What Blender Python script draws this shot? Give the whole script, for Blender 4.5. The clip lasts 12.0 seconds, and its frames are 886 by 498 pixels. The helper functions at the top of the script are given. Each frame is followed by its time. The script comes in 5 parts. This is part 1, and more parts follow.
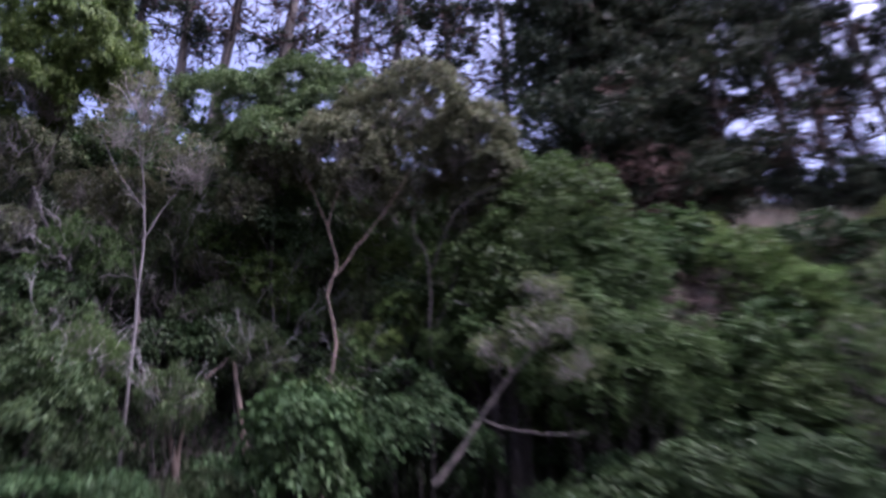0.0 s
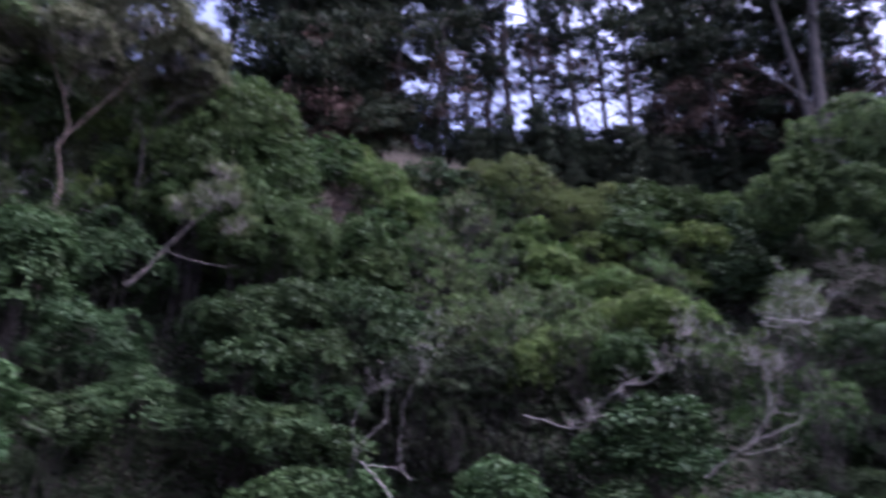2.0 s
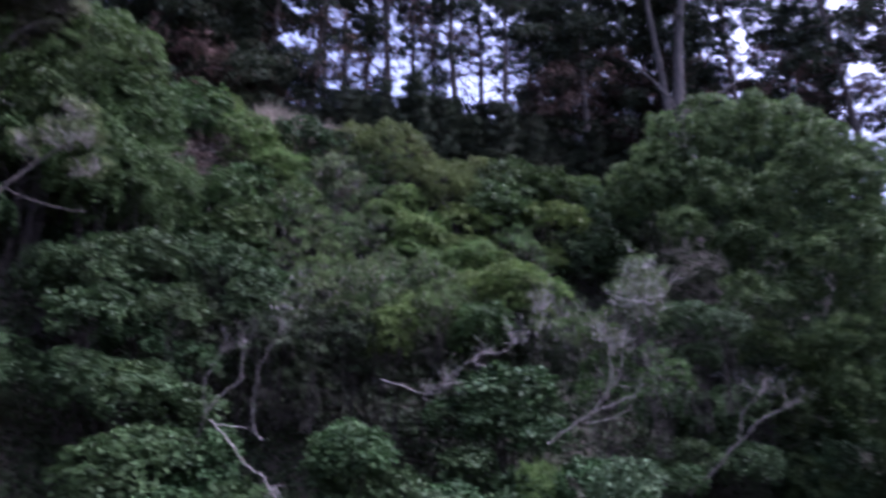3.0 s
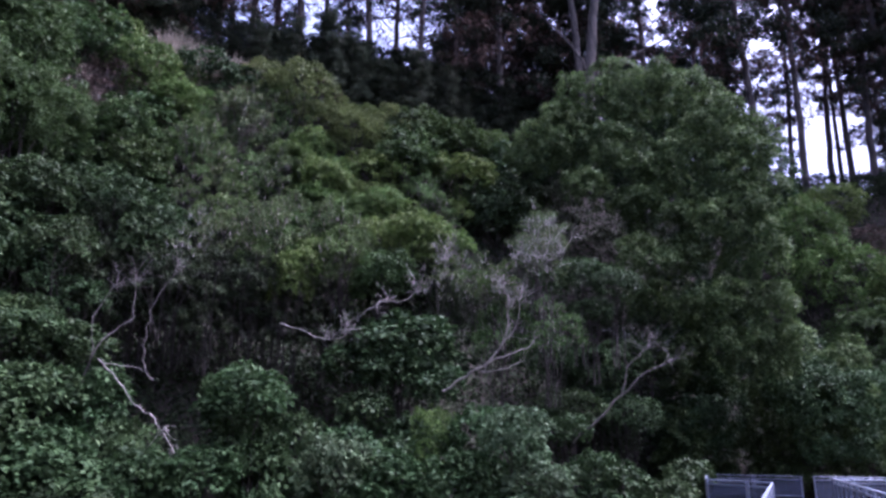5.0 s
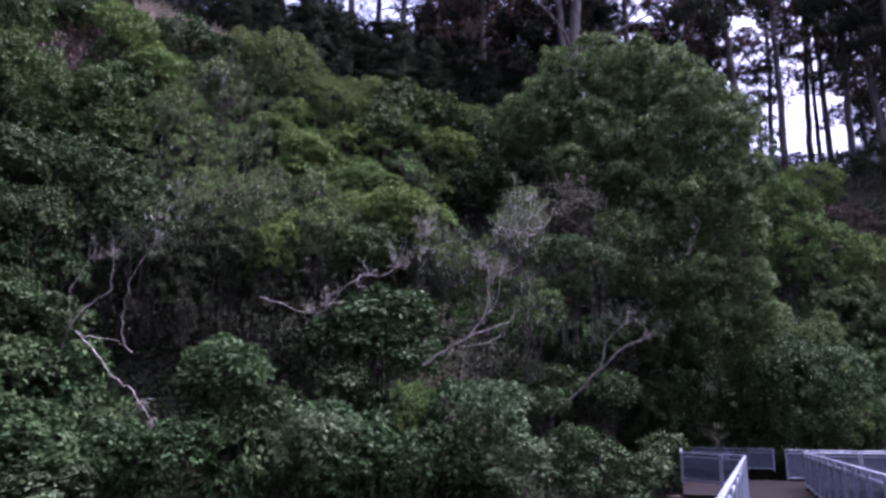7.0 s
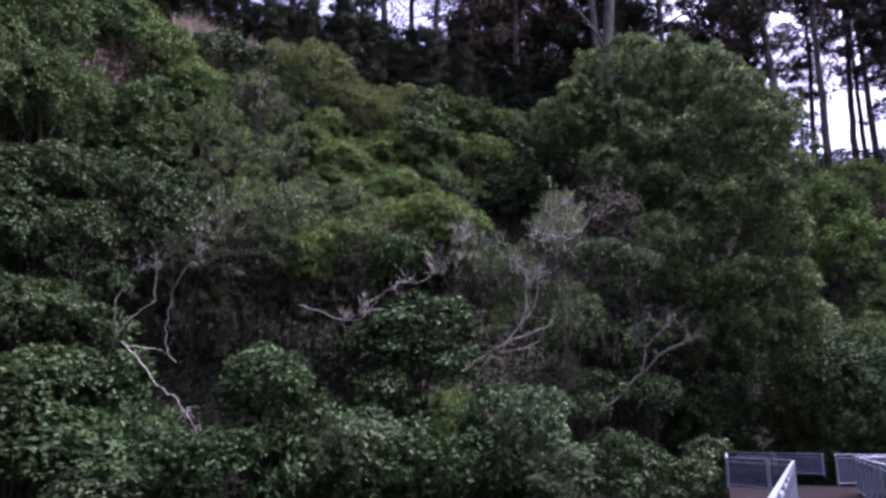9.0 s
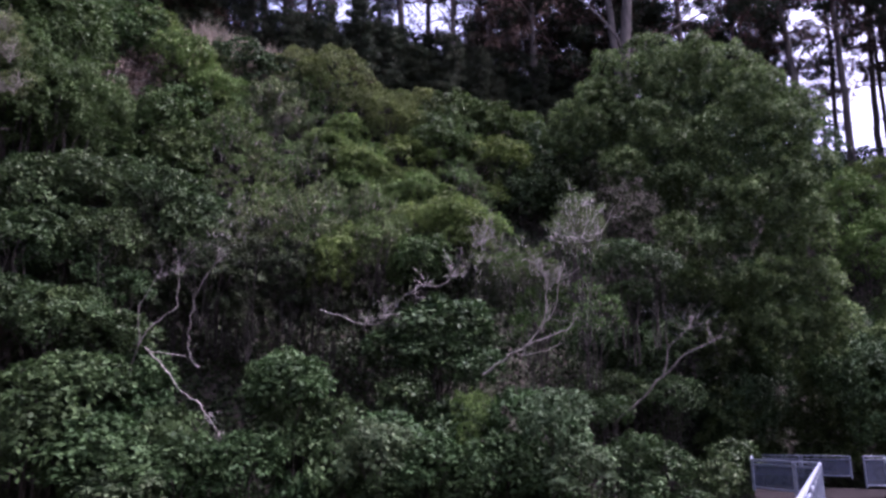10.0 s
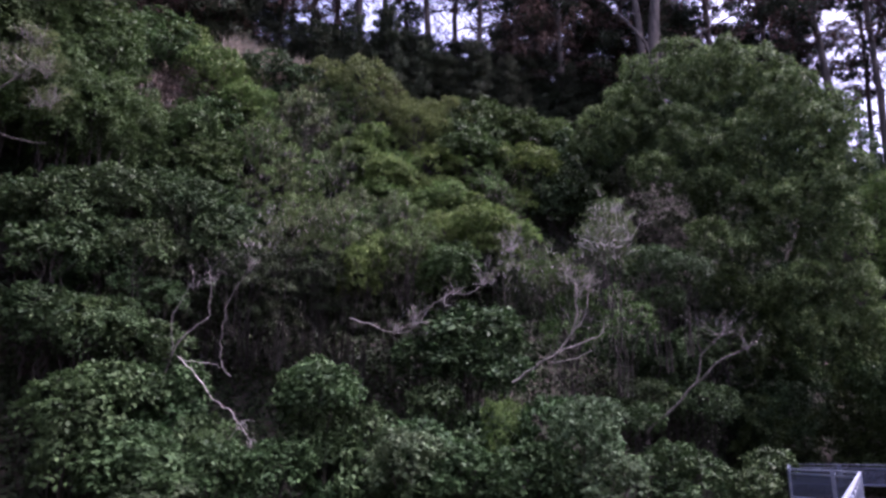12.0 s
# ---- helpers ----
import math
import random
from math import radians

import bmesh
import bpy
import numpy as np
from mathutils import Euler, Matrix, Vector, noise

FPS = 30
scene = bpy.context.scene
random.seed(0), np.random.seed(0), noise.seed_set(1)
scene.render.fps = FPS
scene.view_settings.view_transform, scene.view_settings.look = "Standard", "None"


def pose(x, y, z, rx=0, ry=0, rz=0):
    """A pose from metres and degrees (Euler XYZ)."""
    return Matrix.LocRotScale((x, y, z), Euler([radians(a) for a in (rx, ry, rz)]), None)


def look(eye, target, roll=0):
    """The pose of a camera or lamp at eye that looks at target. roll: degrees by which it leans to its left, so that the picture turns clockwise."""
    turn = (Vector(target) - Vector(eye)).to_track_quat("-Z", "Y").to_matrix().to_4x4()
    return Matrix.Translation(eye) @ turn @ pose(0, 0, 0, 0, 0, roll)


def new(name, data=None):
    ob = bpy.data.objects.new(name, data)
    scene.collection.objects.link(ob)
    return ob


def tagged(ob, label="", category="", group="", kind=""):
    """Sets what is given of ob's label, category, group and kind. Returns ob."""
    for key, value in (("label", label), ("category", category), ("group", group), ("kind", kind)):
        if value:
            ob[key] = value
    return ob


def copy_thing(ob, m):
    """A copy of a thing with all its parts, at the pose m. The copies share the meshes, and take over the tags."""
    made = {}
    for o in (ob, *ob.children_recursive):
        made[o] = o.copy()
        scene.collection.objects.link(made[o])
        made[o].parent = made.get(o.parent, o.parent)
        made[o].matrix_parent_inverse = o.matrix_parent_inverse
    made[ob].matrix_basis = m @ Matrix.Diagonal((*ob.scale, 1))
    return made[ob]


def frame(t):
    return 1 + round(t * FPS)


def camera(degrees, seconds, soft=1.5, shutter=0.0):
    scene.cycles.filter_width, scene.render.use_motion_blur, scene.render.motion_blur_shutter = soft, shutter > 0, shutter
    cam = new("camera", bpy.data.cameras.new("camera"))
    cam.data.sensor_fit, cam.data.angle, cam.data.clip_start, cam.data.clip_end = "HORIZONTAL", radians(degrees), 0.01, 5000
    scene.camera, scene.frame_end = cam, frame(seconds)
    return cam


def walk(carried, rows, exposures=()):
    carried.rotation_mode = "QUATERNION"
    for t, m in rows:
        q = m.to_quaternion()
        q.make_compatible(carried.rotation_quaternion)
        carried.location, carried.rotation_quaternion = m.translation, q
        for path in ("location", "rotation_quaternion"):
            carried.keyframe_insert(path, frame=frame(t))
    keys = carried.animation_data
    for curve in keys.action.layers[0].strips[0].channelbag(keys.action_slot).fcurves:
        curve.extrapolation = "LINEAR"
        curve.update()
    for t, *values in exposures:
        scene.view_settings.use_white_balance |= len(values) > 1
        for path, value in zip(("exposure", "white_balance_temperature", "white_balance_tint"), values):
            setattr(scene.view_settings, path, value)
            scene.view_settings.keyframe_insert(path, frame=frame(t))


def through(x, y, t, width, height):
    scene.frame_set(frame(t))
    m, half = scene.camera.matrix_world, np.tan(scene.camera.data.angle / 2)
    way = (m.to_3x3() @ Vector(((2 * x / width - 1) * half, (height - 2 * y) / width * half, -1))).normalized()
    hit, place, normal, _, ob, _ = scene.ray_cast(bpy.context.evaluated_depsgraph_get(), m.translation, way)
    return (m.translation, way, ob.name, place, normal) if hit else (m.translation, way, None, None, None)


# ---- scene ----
cam = camera(61.35, 12.0, soft=2.7, shutter=1.0)
# seconds, place, Euler turn: the eye glides back to the rail of the footbridge in the first second, then only turns
ROWS = [
    (0.0, -3.936, 6.950, 5.962, 118.917, -0.248, 29.389),
    (0.5, -1.509, 3.227, 3.430, 117.826, -0.179, 24.963),
    (1.0, 0.000, 0.000, 1.550, 115.628, -0.400, 18.578),
    (1.5, 0.000, 0.000, 1.550, 113.605, -0.341, 11.894),
    (2.0, 0.000, 0.000, 1.550, 112.210, 0.010, 5.656),
    (2.5, 0.000, 0.000, 1.550, 110.960, -0.042, -0.016),
    (3.0, 0.000, 0.000, 1.550, 109.568, -0.159, -5.236),
    (3.5, 0.000, 0.000, 1.550, 108.194, -0.464, -9.303),
    (3.7, 0.000, 0.000, 1.550, 107.690, -0.572, -10.297),
    (5.5, 0.000, 0.000, 1.550, 105.131, -0.823, -14.028),
    (6.0, 0.000, 0.000, 1.550, 104.489, -0.831, -15.102),
    (6.5, 0.000, 0.000, 1.550, 104.002, -0.970, -15.046),
    (7.0, 0.000, 0.000, 1.550, 103.785, -0.972, -14.567),
    (9.0, 0.000, 0.000, 1.550, 104.192, -0.637, -11.587),
    (9.5, 0.000, 0.000, 1.550, 104.298, -0.478, -10.774),
    (10.0, 0.000, 0.000, 1.550, 104.442, -0.363, -9.987),
    (10.5, 0.000, 0.000, 1.550, 104.629, -0.417, -9.409),
    (11.0, 0.000, 0.000, 1.550, 104.799, -0.509, -8.962),
    (11.5, 0.000, 0.000, 1.550, 104.927, -0.493, -8.393),
    (12.0, 0.000, 0.000, 1.550, 105.026, -0.414, -7.733),
]
walk(cam, [(t, pose(x, y, z, rx, ry, rz)) for t, x, y, z, rx, ry, rz in ROWS], exposures=[(0.0, 2.08, 5300, 36), (3.5, 2.18, 4970, 35), (7.0, 2.2, 5300, 41), (12.0, 2.18, 5520, 42)])

# ---- sky and sun: a bright overcast evening, the bank in shade ----
SUN_EL, SUN_AZ = 66.0, 92.0
world = bpy.data.worlds.new("sky")
scene.world = world
world.use_nodes = True
wn = world.node_tree.nodes
sky = wn.new("ShaderNodeTexSky")
sky.sky_type, sky.sun_disc = "NISHITA", False
sky.sun_elevation, sky.sun_rotation = radians(SUN_EL), radians(SUN_AZ)
sky.air_density, sky.dust_density, sky.ozone_density = 0.4, 7.0, 0.1
wn["Background"].inputs["Strength"].default_value = 0.15
world.node_tree.links.new(sky.outputs["Color"], wn["Background"].inputs["Color"])
sun_data = bpy.data.lights.new("sun", "SUN")
sun_data.energy, sun_data.angle, sun_data.color = 1.1, radians(35), (1.0, 0.96, 0.9)
sun = new("sun", sun_data)
a, e = radians(SUN_AZ), radians(SUN_EL)
sun.matrix_world = look((60 * math.sin(a), 60 * math.cos(a), 60), (60 * math.sin(a) - math.sin(a) * math.cos(e), 60 * math.cos(a) - math.cos(a) * math.cos(e), 60 - math.sin(e)))


# ---- materials ----
def material(name, rough=0.6, metal=0.0):
    m = bpy.data.materials.new(name)
    m.use_nodes = True
    n, l = m.node_tree.nodes, m.node_tree.links
    b = n["Principled BSDF"]
    b.inputs["Roughness"].default_value, b.inputs["Metallic"].default_value = rough, metal
    return m, n, l, b


def ramp(n, stops):
    r = n.new("ShaderNodeValToRGB")
    while len(r.color_ramp.elements) < len(stops):
        r.color_ramp.elements.new(0.5)
    for el, (at, c) in zip(r.color_ramp.elements, stops):
        el.position, el.color = at, (*c, 1)
    return r


def noise_node(n, l, scale, detail=4, coords="Object"):
    c, t = n.new("ShaderNodeTexCoord"), n.new("ShaderNodeTexNoise")
    t.inputs["Scale"].default_value, t.inputs["Detail"].default_value = scale, detail
    l.new(c.outputs[coords], t.inputs["Vector"])
    return t


def leaf_material(name, dark, mid, pale, rough=0.45, through=0.22, old=None):
    """Leaves that differ one by one, with patches of older growth and some light let through."""
    m, n, l, b = material(name, rough)
    geo = n.new("ShaderNodeNewGeometry")
    stops = [(0.0, dark), (0.5, mid), (0.93, pale)]
    if old:
        stops.append((1.0, old))
    one = ramp(n, stops)
    l.new(geo.outputs["Random Per Island"], one.inputs["Fac"])
    patch = noise_node(n, l, 0.9, 3)
    who = n.new("ShaderNodeObjectInfo")
    hue = n.new("ShaderNodeHueSaturation")
    val = n.new("ShaderNodeMapRange")
    val.inputs["From Min"].default_value, val.inputs["From Max"].default_value = 0.3, 0.7
    val.inputs["To Min"].default_value, val.inputs["To Max"].default_value = 0.5, 1.06
    l.new(patch.outputs["Fac"], val.inputs["Value"])
    l.new(val.outputs["Result"], hue.inputs["Value"])
    shift = n.new("ShaderNodeMapRange")
    shift.inputs["To Min"].default_value, shift.inputs["To Max"].default_value = 0.479, 0.507
    l.new(who.outputs["Random"], shift.inputs["Value"])
    l.new(shift.outputs["Result"], hue.inputs["Hue"])
    l.new(one.outputs["Color"], hue.inputs["Color"])
    hue.inputs["Saturation"].default_value = 1.05
    l.new(hue.outputs["Color"], b.inputs["Base Color"])
    b.inputs["Specular IOR Level"].default_value = 0.09
    t, mix = n.new("ShaderNodeBsdfTranslucent"), n.new("ShaderNodeMixShader")
    mix.inputs["Fac"].default_value = through
    l.new(hue.outputs["Color"], t.inputs["Color"])
    l.new(b.outputs["BSDF"], mix.inputs[1])
    l.new(t.outputs["BSDF"], mix.inputs[2])
    l.new(mix.outputs["Shader"], n["Material Output"].inputs["Surface"])
    return m


def bark_material(name, dark, pale, scale=3.0, rough=0.85):
    m, n, l, b = material(name, rough)
    t = noise_node(n, l, scale, 6)
    stretch = n.new("ShaderNodeMapping")
    stretch.inputs["Scale"].default_value = (2.0, 2.0, 0.5)
    l.new(t.inputs["Vector"].links[0].from_socket, stretch.inputs["Vector"])
    l.new(stretch.outputs["Vector"], t.inputs["Vector"])
    r = ramp(n, [(0.3, dark), (0.7, pale)])
    l.new(t.outputs["Fac"], r.inputs["Fac"])
    l.new(r.outputs["Color"], b.inputs["Base Color"])
    bump = n.new("ShaderNodeBump")
    bump.inputs["Strength"].default_value, bump.inputs["Distance"].default_value = 0.6, 0.02
    l.new(t.outputs["Fac"], bump.inputs["Height"])
    l.new(bump.outputs["Normal"], b.inputs["Normal"])
    return m


LEAF_PALE = leaf_material("pale broadleaf", (0.033, 0.064, 0.026), (0.051, 0.096, 0.037), (0.08, 0.135, 0.057), 0.6, 0.25)
LEAF_SILVER = leaf_material("light greyish broadleaf", (0.055, 0.09, 0.045), (0.085, 0.135, 0.066), (0.13, 0.185, 0.1), 0.6, 0.25)
LEAF_DARK = leaf_material("dark glossy leaf", (0.028, 0.054, 0.022), (0.046, 0.084, 0.033), (0.076, 0.118, 0.05), 0.52, 0.18)
LEAF_GREEN = leaf_material("mid-green leaf", (0.035, 0.068, 0.022), (0.058, 0.105, 0.034), (0.09, 0.14, 0.052), 0.5, 0.22)
# leaf colours darkened to carry the shade under and behind nearer growth
LEAF_SHADED = leaf_material("leaf darkened for deep shade", (0.022, 0.036, 0.017), (0.038, 0.058, 0.026), (0.066, 0.085, 0.042), 0.55, 0.15)
LEAF_LIME = leaf_material("yellow-green leaf", (0.06, 0.108, 0.03), (0.104, 0.178, 0.048), (0.17, 0.24, 0.08), 0.5, 0.25)
LEAF_FINE = leaf_material("fine grey-green foliage", (0.052, 0.085, 0.033), (0.085, 0.13, 0.05), (0.145, 0.185, 0.085), 0.6, 0.22, old=(0.13, 0.12, 0.08))
LEAF_TREE = leaf_material("olive tree leaf", (0.053, 0.089, 0.032), (0.09, 0.142, 0.051), (0.155, 0.21, 0.09), 0.55, 0.28)
LEAF_DEAD = leaf_material("brown dead foliage", (0.06, 0.045, 0.038), (0.10, 0.076, 0.064), (0.15, 0.12, 0.10), 0.8, 0.1)
NEEDLE = leaf_material("pine needles", (0.026, 0.038, 0.024), (0.042, 0.058, 0.034), (0.066, 0.08, 0.046), 0.65, 0.15, old=(0.10, 0.07, 0.052))
NEEDLE_DEAD = leaf_material("brown hanging needles", (0.05, 0.034, 0.027), (0.085, 0.058, 0.045), (0.13, 0.09, 0.068), 0.8, 0.1)
CYPRESS = leaf_material("cypress sprays", (0.05, 0.085, 0.022), (0.085, 0.14, 0.034), (0.14, 0.2, 0.055), 0.6, 0.25)
LEAF_FRESH = leaf_material("fresh fine foliage", (0.05, 0.092, 0.03), (0.085, 0.145, 0.046), (0.13, 0.19, 0.075), 0.6, 0.25)
LEAF_SCRUB = leaf_material("brownish grey-green fine foliage", (0.075, 0.09, 0.046), (0.122, 0.142, 0.074), (0.19, 0.205, 0.12), 0.65, 0.25, old=(0.17, 0.13, 0.09))
LEAF_OLIVE = leaf_material("olive fine foliage", (0.066, 0.096, 0.032), (0.106, 0.15, 0.05), (0.16, 0.208, 0.078), 0.6, 0.25)
STRAW = leaf_material("dry grass blades", (0.2, 0.18, 0.135), (0.32, 0.29, 0.225), (0.44, 0.4, 0.33), 0.8, 0.3)
BARK_GREY = bark_material("grey bark", (0.045, 0.04, 0.037), (0.155, 0.14, 0.132), 4.0)
BARK_PALE = bark_material("pale flaking bark", (0.06, 0.05, 0.044), (0.17, 0.14, 0.125), 3.0)
BARK_RED = bark_material("peeling orange-brown bark", (0.045, 0.034, 0.026), (0.16, 0.115, 0.085), 3.0)
BARK_PINE = bark_material("furrowed pine bark", (0.03, 0.026, 0.022), (0.11, 0.088, 0.07), 2.5)
BARK_OLD = bark_material("old pine bark", (0.03, 0.026, 0.022), (0.095, 0.08, 0.068), 3.0)
BARK_TWIG = bark_material("thin grey twigs", (0.12, 0.108, 0.096), (0.29, 0.265, 0.24), 6.0)
BARK_BARE = bark_material("bleached bare twigs", (0.19, 0.18, 0.172), (0.42, 0.4, 0.385), 6.0)
BARK_DARK = bark_material("dark stem bark", (0.013, 0.011, 0.009), (0.042, 0.034, 0.028), 4.0)
DEADWOOD = bark_material("bleached dead wood", (0.11, 0.1, 0.092), (0.32, 0.295, 0.275), 5.0)


def ground_material():
    m, n, l, b = material("leaf litter and dry grass", 0.95)
    big, fine = noise_node(n, l, 0.35, 4), noise_node(n, l, 6.0, 6)
    soil = ramp(n, [(0.3, (0.014, 0.0115, 0.008)), (0.7, (0.042, 0.034, 0.024))])
    grass = ramp(n, [(0.3, (0.14, 0.115, 0.08)), (0.7, (0.29, 0.25, 0.18))])
    l.new(fine.outputs["Fac"], soil.inputs["Fac"])
    l.new(fine.outputs["Fac"], grass.inputs["Fac"])
    far, c = n.new("ShaderNodeVectorMath"), n.new("ShaderNodeTexCoord")
    far.operation = "DISTANCE"
    far.inputs[1].default_value = (-6.5, 31.5, 18.5)
    l.new(c.outputs["Object"], far.inputs[0])
    high = n.new("ShaderNodeMapRange")
    high.inputs["From Min"].default_value, high.inputs["From Max"].default_value = 5.5, 4.0
    l.new(far.outputs["Value"], high.inputs["Value"])
    add = n.new("ShaderNodeMath")
    add.operation, add.use_clamp = "MULTIPLY", True
    spot = ramp(n, [(0.4, (0.55, 0.55, 0.55)), (0.55, (1, 1, 1))])
    l.new(big.outputs["Fac"], spot.inputs["Fac"])
    l.new(high.outputs["Result"], add.inputs[0])
    l.new(spot.outputs["Color"], add.inputs[1])
    mix = n.new("ShaderNodeMix")
    mix.data_type = "RGBA"
    l.new(add.outputs["Value"], mix.inputs["Factor"])
    l.new(soil.outputs["Color"], mix.inputs["A"])
    l.new(grass.outputs["Color"], mix.inputs["B"])
    l.new(mix.outputs["Result"], b.inputs["Base Color"])
    bump = n.new("ShaderNodeBump")
    bump.inputs["Strength"].default_value, bump.inputs["Distance"].default_value = 0.8, 0.06
    l.new(fine.outputs["Fac"], bump.inputs["Height"])
    l.new(bump.outputs["Normal"], b.inputs["Normal"])
    return m


GROUND = ground_material()


def plain(name, low, high, scale, rough, metal=0.0, alpha=1.0, gloss=0.5):
    m, n, l, b = material(name, rough, metal)
    t = noise_node(n, l, scale, 5)
    r = ramp(n, [(0.3, low), (0.7, high)])
    l.new(t.outputs["Fac"], r.inputs["Fac"])
    l.new(r.outputs["Color"], b.inputs["Base Color"])
    b.inputs["Alpha"].default_value = alpha
    b.inputs["Specular IOR Level"].default_value = gloss
    return m


STEEL = plain("galvanised steel", (0.17, 0.20, 0.26), (0.31, 0.35, 0.43), 9.0, 0.4, 0.3)
MESH_WIRE = plain("fine wire mesh", (0.085, 0.105, 0.155), (0.14, 0.165, 0.23), 14.0, 0.5, 0.2, 0.5)
PLANK = plain("weathered brown deck timber", (0.012, 0.0105, 0.011), (0.026, 0.022, 0.023), 5.0, 1.0, gloss=0.03)
TIMBER = plain("dark bridge timber", (0.06, 0.045, 0.035), (0.13, 0.10, 0.08), 4.0, 0.85)

# ---- the lie of the land ----
AZ = [-180, -95, -62, -45, -30, -15, 0, 10, 20, 30, 40, 50, 70, 100, 180]
# behind and far right of the eye, unseen banks are raised to cut low sky light
CREST_EL = [38, 36, 30, 30, 29, 29.0, 26.5, 25, 22.5, 20, 18, 17, 22, 34, 38]
CREST_R = [45, 38, 33, 33.5, 33, 32, 33, 34, 39, 46, 50, 52, 55, 55, 45]
FOOT_R = [14, 14, 16.5, 17, 18, 20, 20.5, 20.5, 22, 30, 34, 35, 33, 24, 14]


def land(x, y):
    """Height of the ground: a flat gully, the steep bank, the crest and the country behind it, and unseen banks added
    to block light.
    """
    r, az = math.hypot(x, y), math.degrees(math.atan2(x, y))
    el, rc, rf = (float(np.interp(az, AZ, v)) for v in (CREST_EL, CREST_R, FOOT_R))
    top = 1.55 + rc * math.tan(radians(el))
    if r <= rf:
        z = -3.0
    elif r <= rc:
        s = (r - rf) / (rc - rf)
        z = -3.0 + (top + 3.0) * (0.75 * s + 0.25 * s * s)
    else:
        z = top - 0.05 * (r - rc) - min(0.12 * max(0.0, r - rc - 30), top + 2)
    return z + 0.35 * noise.noise(Vector((x * 0.3, y * 0.3, 0))) * min(1.0, r / 10)


def mesh_object(name, verts, faces, mat, parent=None, label="", smooth=False):
    """One mesh object from arrays; faces all have the same number of corners."""
    verts, faces = np.asarray(verts, np.float32), np.asarray(faces, np.int32)
    me = bpy.data.meshes.new(name)
    k = faces.shape[1]
    me.vertices.add(len(verts))
    me.vertices.foreach_set("co", verts.ravel())
    me.loops.add(faces.size)
    me.loops.foreach_set("vertex_index", faces.ravel())
    me.polygons.add(len(faces))
    me.polygons.foreach_set("loop_start", np.arange(0, faces.size, k, dtype=np.int32))
    if smooth:
        me.polygons.foreach_set("use_smooth", np.ones(len(faces), bool))
    me.update(calc_edges=True)
    me.validate()
    me.materials.append(mat)
    ob = new(name, me)
    if parent:
        ob.parent = parent
    if label:
        tagged(ob, label)
    return ob


def build_ground():
    radii = [0, 4, 8, 11] + list(np.arange(12, 56, 0.8)) + [60, 70, 85, 110, 150, 220, 350, 600, 1200, 3000]
    n = 240
    verts = [(0, 0, land(0, 0.01))]
    for r in radii[1:]:
        for i in range(n):
            a = 2 * math.pi * i / n
            x, y = r * math.sin(a), r * math.cos(a)
            verts.append((x, y, land(x, y)))
    faces = [(0, 1 + (i + 1) % n, 1 + i, 0)[:3] for i in range(n)]
    quads = []
    for k in range(len(radii) - 2):
        for i in range(n):
            p, q = 1 + k * n + i, 1 + k * n + (i + 1) % n
            quads.append((p, q, q + n, p + n))
    me = bpy.data.meshes.new("ground")
    me.from_pydata(verts, [], faces + quads)
    me.update()
    for poly in me.polygons:
        poly.use_smooth = True
    me.materials.append(GROUND)
    bm = bmesh.new()
    bm.from_mesh(me)
    bmesh.ops.recalc_face_normals(bm, faces=bm.faces)
    bm.to_mesh(me)
    bm.free()
    tagged(new("ground", me), "steep bank of dark leaf litter with dry grass along its crest", "ground", kind="structure")


build_ground()
rng = np.random.default_rng(7)


# ---- plants ----
def tubes(paths, sides=6):
    """Tapered round limbs. Each path: a list of (x, y, z, radius). Returns arrays of verts and quads."""
    V, Fs = [], []
    ang = np.linspace(0, 2 * np.pi, sides, endpoint=False)
    for path in paths:
        path = np.asarray(path, float)
        c, r = path[:, :3], path[:, 3]
        t = np.gradient(c, axis=0)
        t /= np.linalg.norm(t, axis=1)[:, None] + 1e-9
        ref = np.where(np.abs(t[:, 2:3]) > 0.8, np.array([[1.0, 0, 0]]), np.array([[0, 0, 1.0]]))
        u = np.cross(t, ref)
        u /= np.linalg.norm(u, axis=1)[:, None] + 1e-9
        for i in range(1, len(u)):
            if np.dot(u[i], u[i - 1]) < 0:
                u[i] = -u[i]
        w = np.cross(t, u)
        ring = c[:, None] + r[:, None, None] * (np.cos(ang)[None, :, None] * u[:, None] + np.sin(ang)[None, :, None] * w[:, None])
        base = len(V) and sum(len(v) for v in V)
        V.append(ring.reshape(-1, 3))
        k = len(c)
        i, j = np.meshgrid(np.arange(k - 1), np.arange(sides), indexing="ij")
        j2 = (j + 1) % sides
        Fs.append(base + np.stack([i * sides + j, i * sides + j2, (i + 1) * sides + j2, (i + 1) * sides + j], -1).reshape(-1, 4))
    return np.concatenate(V), np.concatenate(Fs)


def bend(points, r0, r1, steps=3, wobble=0.0):
    """A limb through the given points, rounded and tapering from r0 to r1."""
    p = np.asarray(points, float)
    t = np.linspace(0, len(p) - 1, (len(p) - 1) * steps + 1)
    out = []
    for v in t:
        i = min(int(v), len(p) - 2)
        f = v - i
        a, b, c, d = p[max(i - 1, 0)], p[i], p[i + 1], p[min(i + 2, len(p) - 1)]
        q = 0.5 * (2 * b + (c - a) * f + (2 * a - 5 * b + 4 * c - d) * f * f + (3 * b - a - 3 * c + d) * f ** 3)
        q = q + rng.normal(0, wobble, 3)
        s = v / (len(p) - 1)
        out.append((*q, r0 + (r1 - r0) * s))
    return out


def unit(v):
    return v / (np.linalg.norm(v, axis=-1, keepdims=True) + 1e-9)


